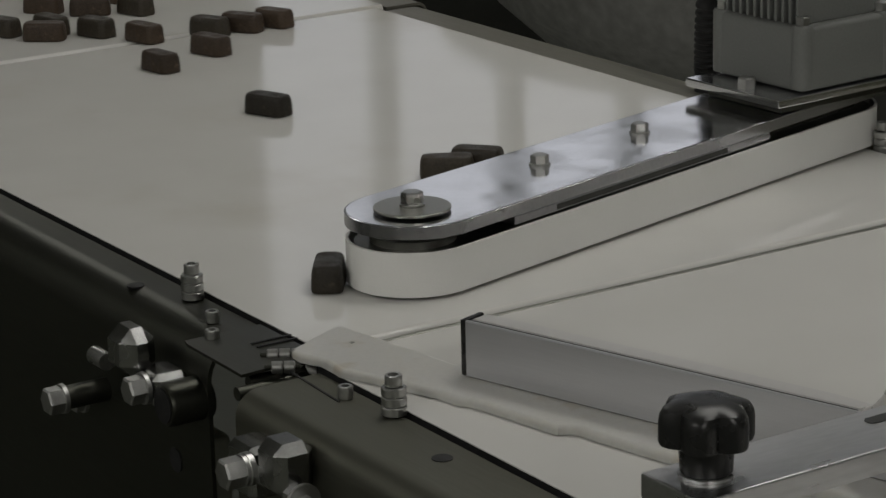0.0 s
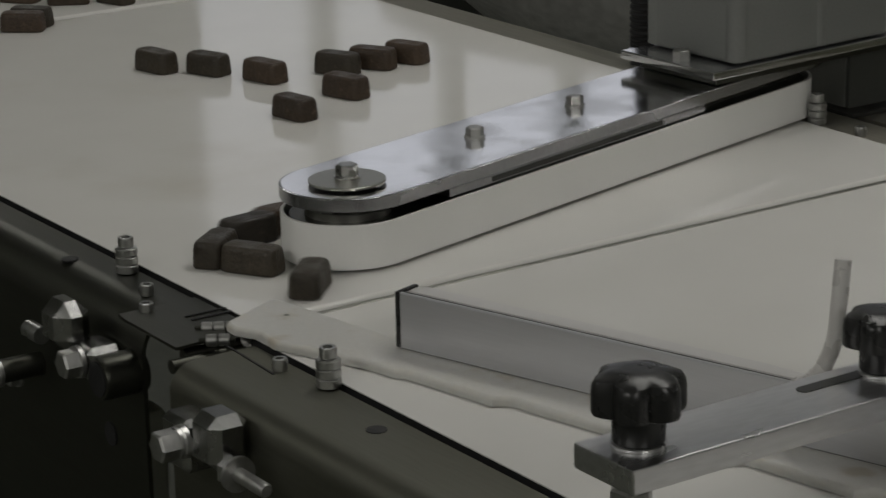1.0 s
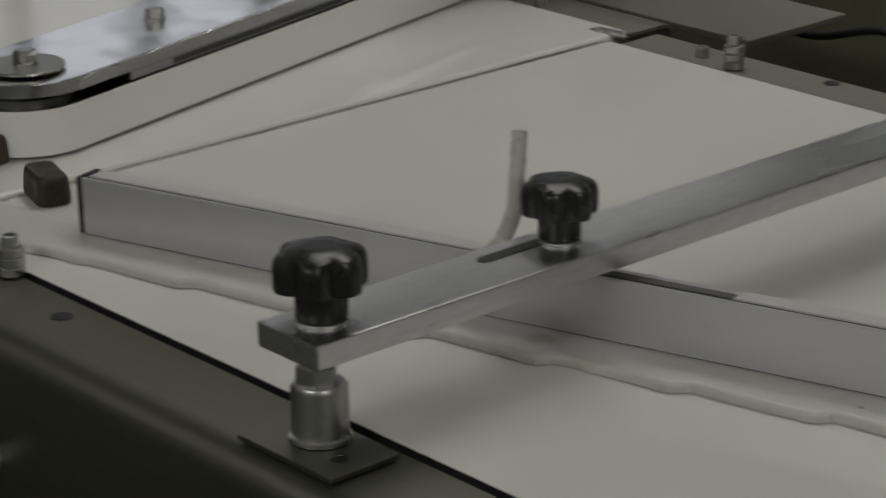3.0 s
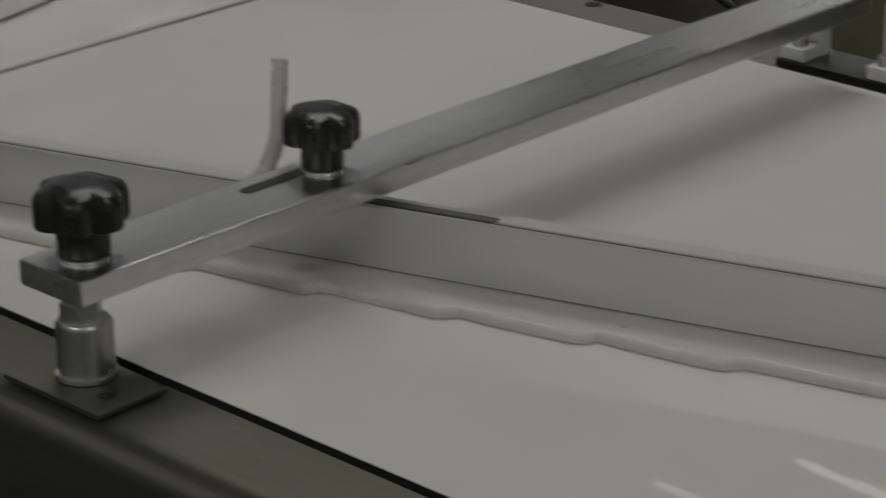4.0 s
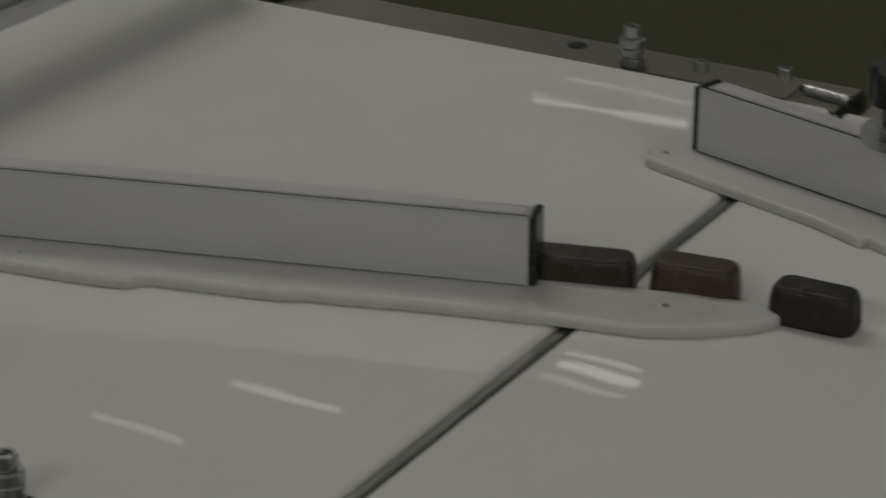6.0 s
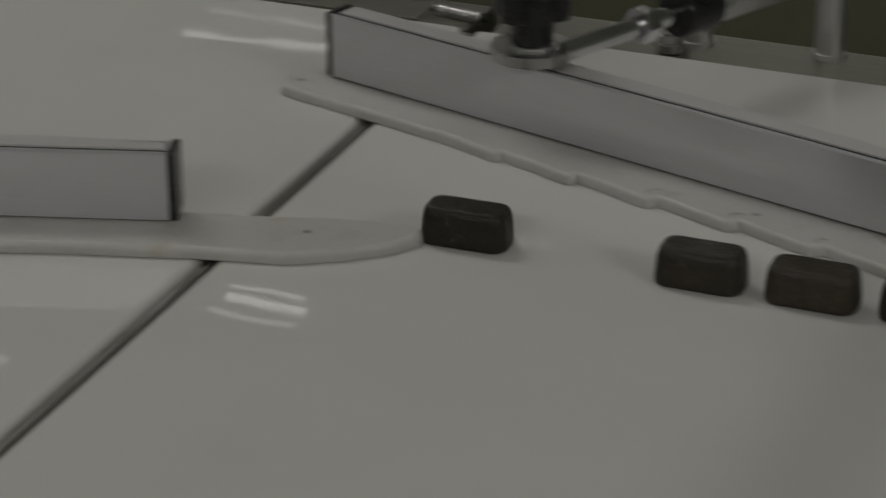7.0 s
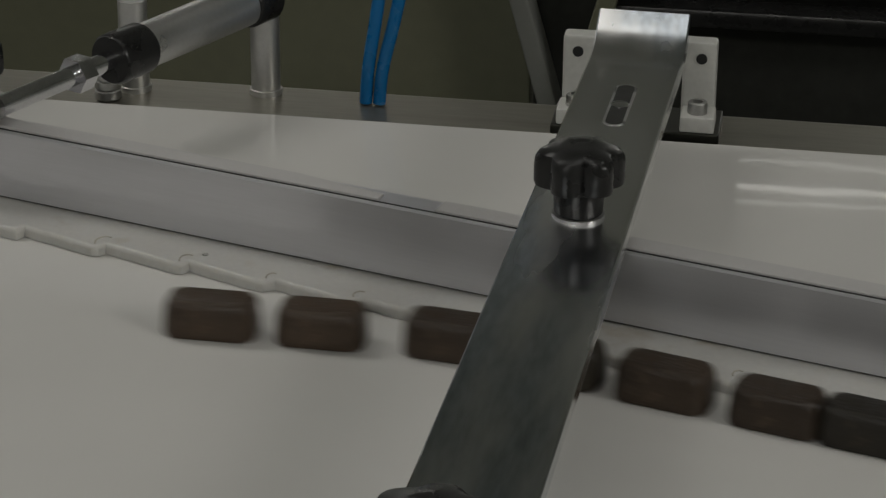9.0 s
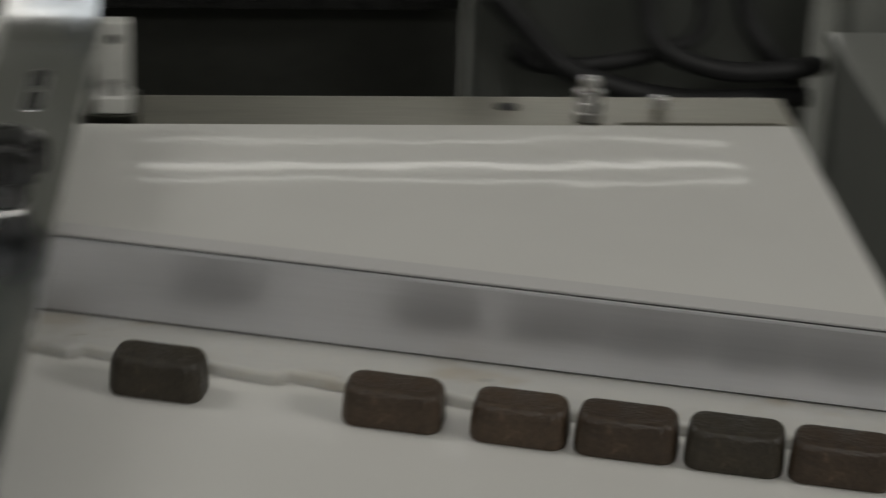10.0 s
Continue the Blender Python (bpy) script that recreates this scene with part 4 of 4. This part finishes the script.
# per piece: its run up to the first rail as (t, x, y, yaw), then (t, x) along the lane
TRAIN = [
    ([(0, -0.117, 0.090, -35), (0.1, -0.089, 0.081, -20), (0.2, -0.045, 0.079, -25), (0.3, -0.011, 0.077, -25), (0.4, 0.036, 0.080, -10), (0.5, 0.083, 0.082, 8), (0.65, 0.13, 0.085, 17)], [(5.27, 0.842), (5.5, 0.880), (6.0, 0.969), (6.2, 1.045), (7.3, 1.47), (8.0, 1.72), (10, 2.3)]),
    ([(0, -0.185, 0.190, 104), (0.1, -0.166, 0.150, 100), (0.2, -0.148, 0.112, 95), (0.3, -0.138, 0.099, 100), (0.4, -0.108, 0.086, 145), (0.5, -0.078, 0.083, 150), (0.6, -0.027, 0.080, 140), (0.8, 0.050, 0.080, 165), (0.95, 0.11, 0.084, 197)], [(5.5, 0.842), (6.0, 0.907), (6.2, 0.995), (7.3, 1.40), (8.0, 1.62), (9, 1.95), (10, 2.3)]),
    ([(0, -0.312, 0.345, 40), (0.3, -0.235, 0.285, 75), (0.7, -0.135, 0.098, 100), (1.0, -0.036, 0.077, 135), (1.2, 0.046, 0.078, 155), (1.4, 0.100, 0.084, 197)], [(5.9, 0.842), (6.0, 0.859), (6.2, 0.924), (7.3, 1.30), (8.0, 1.55), (9, 1.88), (10, 2.2)]),
    ([(0, -0.306, 0.312, 60), (0.3, -0.228, 0.255, 80), (0.7, -0.132, 0.118, 95), (1.0, -0.098, 0.070, 30), (1.2, -0.035, 0.069, 12), (1.5, 0.036, 0.069, 15), (1.7, 0.085, 0.081, 17)], [(6.05, 0.847), (6.2, 0.873), (6.4, 0.93), (7.3, 1.255), (8.0, 1.50), (9, 1.83), (10, 2.15)]),
    ([(0, -0.222, 0.40, 104), (0.3, -0.200, 0.31, 104), (0.8, -0.160, 0.12, 100), (1.0, -0.132, 0.061, 130), (1.2, -0.070, 0.060, 140), (1.5, -0.004, 0.060, 160), (1.7, 0.045, 0.071, 190), (1.9, 0.10, 0.083, 197)], [(6.2, 0.838), (6.4, 0.875), (7.3, 1.203), (8.0, 1.45), (9, 1.78), (10, 2.1)]),
    ([(0, -0.235, 0.45, 104), (0.4, -0.212, 0.36, 104), (0.8, -0.178, 0.20, 104), (1.0, -0.157, 0.101, 95), (1.2, -0.098, 0.082, 110), (1.5, -0.034, 0.085, 140), (1.8, 0.045, 0.084, 165), (2.0, 0.100, 0.084, 197)], [(6.55, 0.842), (6.75, 0.88), (7.3, 1.096), (7.5, 1.184), (8.0, 1.3855), (8.5, 1.555), (9, 1.73), (10, 2.05)]),
    ([(0, -0.247, 0.50, 104), (0.4, -0.226, 0.41, 104), (0.8, -0.196, 0.26, 104), (1.0, -0.167, 0.134, 90), (1.2, -0.125, 0.093, 95), (1.5, -0.070, 0.086, 115), (1.8, 0.006, 0.092, 150), (2.1, 0.090, 0.086, 197)], [(7.2, 0.830), (7.3, 0.847), (7.5, 0.905), (8.0, 1.1395), (8.5, 1.320), (9.0, 1.498), (10, 1.84)]),
    (free_run(-0.583, 0.307, 20, 0, 1.01) + [(1.2, -0.205, 0.270, 70), (1.5, -0.138, 0.102, 100), (1.7, -0.062, 0.082, 130), (2.0, 0.040, 0.080, 160), (2.3, 0.110, 0.085, 197)], [(7.52, 0.842), (7.7, 0.890), (8.0, 1.0615), (8.5, 1.262), (9.0, 1.424), (10, 1.78)]),
    (free_run(-0.800, 0.313, 8, 0, 1.51) + [(1.7, -0.205, 0.260, 70), (2.0, -0.101, 0.086, 100), (2.2, -0.03, 0.078, 130), (2.5, 0.09, 0.083, 197)], [(7.63, 0.842), (7.8, 0.892), (8.0, 0.9925), (8.5, 1.205), (9.0, 1.384), (10, 1.72)]),
    (free_run(-0.835, 0.386, 15, 0, 1.51) + [(1.75, -0.207, 0.345, 104), (2.4, -0.10, 0.086, 100), (2.9, 0.09, 0.083, 197)], [(7.85, 0.842), (8.05, 0.90), (8.5, 1.134), (9.0, 1.334), (9.5, 1.479), (10, 1.642)]),
    (free_run(-0.913, 0.427, 25, 0, 1.51) + [(1.95, -0.222, 0.400, 104), (2.7, -0.10, 0.086, 100), (3.2, 0.09, 0.083, 197)], [(8.0, 0.842), (8.2, 0.90), (8.5, 1.072), (9.0, 1.285), (9.5, 1.4365), (10, 1.599)]),
    (free_run(-0.911, 0.463, 30, 0, 1.51) + [(1.95, -0.233, 0.445, 104), (2.9, -0.10, 0.086, 100), (3.4, 0.09, 0.083, 197)], [(8.2, 0.842), (8.4, 0.90), (9.0, 1.234), (9.5, 1.393), (10, 1.555)]),
    (free_run(-0.911, 0.500, 20, 0, 1.51) + [(1.95, -0.246, 0.490, 104), (3.1, -0.10, 0.086, 100), (3.6, 0.09, 0.083, 197)], [(8.32, 0.842), (8.5, 0.90), (9.0, 1.173), (9.5, 1.3495), (10, 1.511)]),
    (free_run(-0.930, 0.362, 12, 0, 1.51) + [(2.0, -0.225, 0.361, 60), (3.3, -0.10, 0.086, 100), (3.8, 0.09, 0.083, 197)], [(8.43, 0.842), (8.6, 0.90), (9.0, 1.121), (9.5, 1.306), (10, 1.458)]),
    (free_run(-0.985, 0.336, 18, 0, 2.01) + [(2.3, -0.215, 0.31, 70), (3.6, -0.10, 0.086, 100), (4.1, 0.09, 0.083, 197)], [(8.7, 0.842), (8.9, 0.90), (9.5, 1.173), (10, 1.357)]),
    (free_run(-1.025, 0.305, 10, 0, 2.01) + [(2.4, -0.200, 0.29, 70), (4.2, -0.10, 0.086, 100), (4.7, 0.09, 0.083, 197)], [(9.3, 0.842), (9.5, 0.90), (10, 1.13)]),
    (free_run(-1.275, 0.303, 40, 0, 2.51) + [(3.0, -0.215, 0.28, 70), (4.6, -0.10, 0.086, 100), (5.1, 0.09, 0.083, 197)], [(9.6, 0.842), (10, 0.95)]),
]
PIECES = [piece(0.043 + 0.001 * math.sin(3 * i), 0.0225, 0.0183 + 0.0005 * math.cos(5 * i), *((MILK_CHOC, "reddish brown") if i in (1, 6, 8, 9, 11, 12, 13) else ())) for i in range(len(TRAIN))]
# further pieces on the infeed belt, slower until they pass onto the next belt
REST = [(-1.062, 0.419, 15), (-1.088, 0.379, 60), (-1.00, 0.286, 50), (-1.05, 0.262, 20), (-1.14, 0.43, 10), (-1.13, 0.345, 35), (-1.20, 0.40, 80), (-1.24, 0.35, 25)]
REST_PIECES = [piece(mat=MILK_CHOC, tone="reddish brown") if k % 3 else piece() for k in range(len(REST))]


def dense(rows, step=0.25):
    """Rows of (t, x) filled in evenly."""
    out = []
    for (t0, x0), (t1, x1) in zip(rows, rows[1:]):
        n = max(1, math.ceil((t1 - t0) / step))
        out += [(t0 + (t1 - t0) * k / n, x0 + (x1 - x0) * k / n) for k in range(n)]
    return out + [rows[-1]]


def motions():
    for ob, (run, lane_rows) in zip(PIECES, TRAIN):
        rows = [(t, pose(x, y, 0.0006, 0, 0, a)) for t, x, y, a in run]
        flip = 180 if run[-1][3] > 120 else 0
        for t, x in dense([(run[-1][0], run[-1][1])] + lane_rows)[1:]:
            rows.append((t, pose(x, lane(x), 0.0006, 0, 0, heading(x) + flip)))
        walk(ob, rows)
    for k, (ob, (x, y, a)) in enumerate(zip(REST_PIECES, REST)):
        rows = [(t, pose(x + 0.10 * t, y, 0.0006, 0, 0, a)) for t in (0.0, 0.5, 1.0, 1.5, 2.0, 2.5)]
        end = x + 0.25 + 0.30
        rows += [(3.0 + 0.5 * k, pose(x + 0.25 + 0.30 * (k + 1) / 6, y, 0.0006, 0, 0, a)) for k in range(6)]
        rows.append((10.0, pose(end, y, 0.0006, 0, 0, a)))
        walk(ob, rows)


motions()
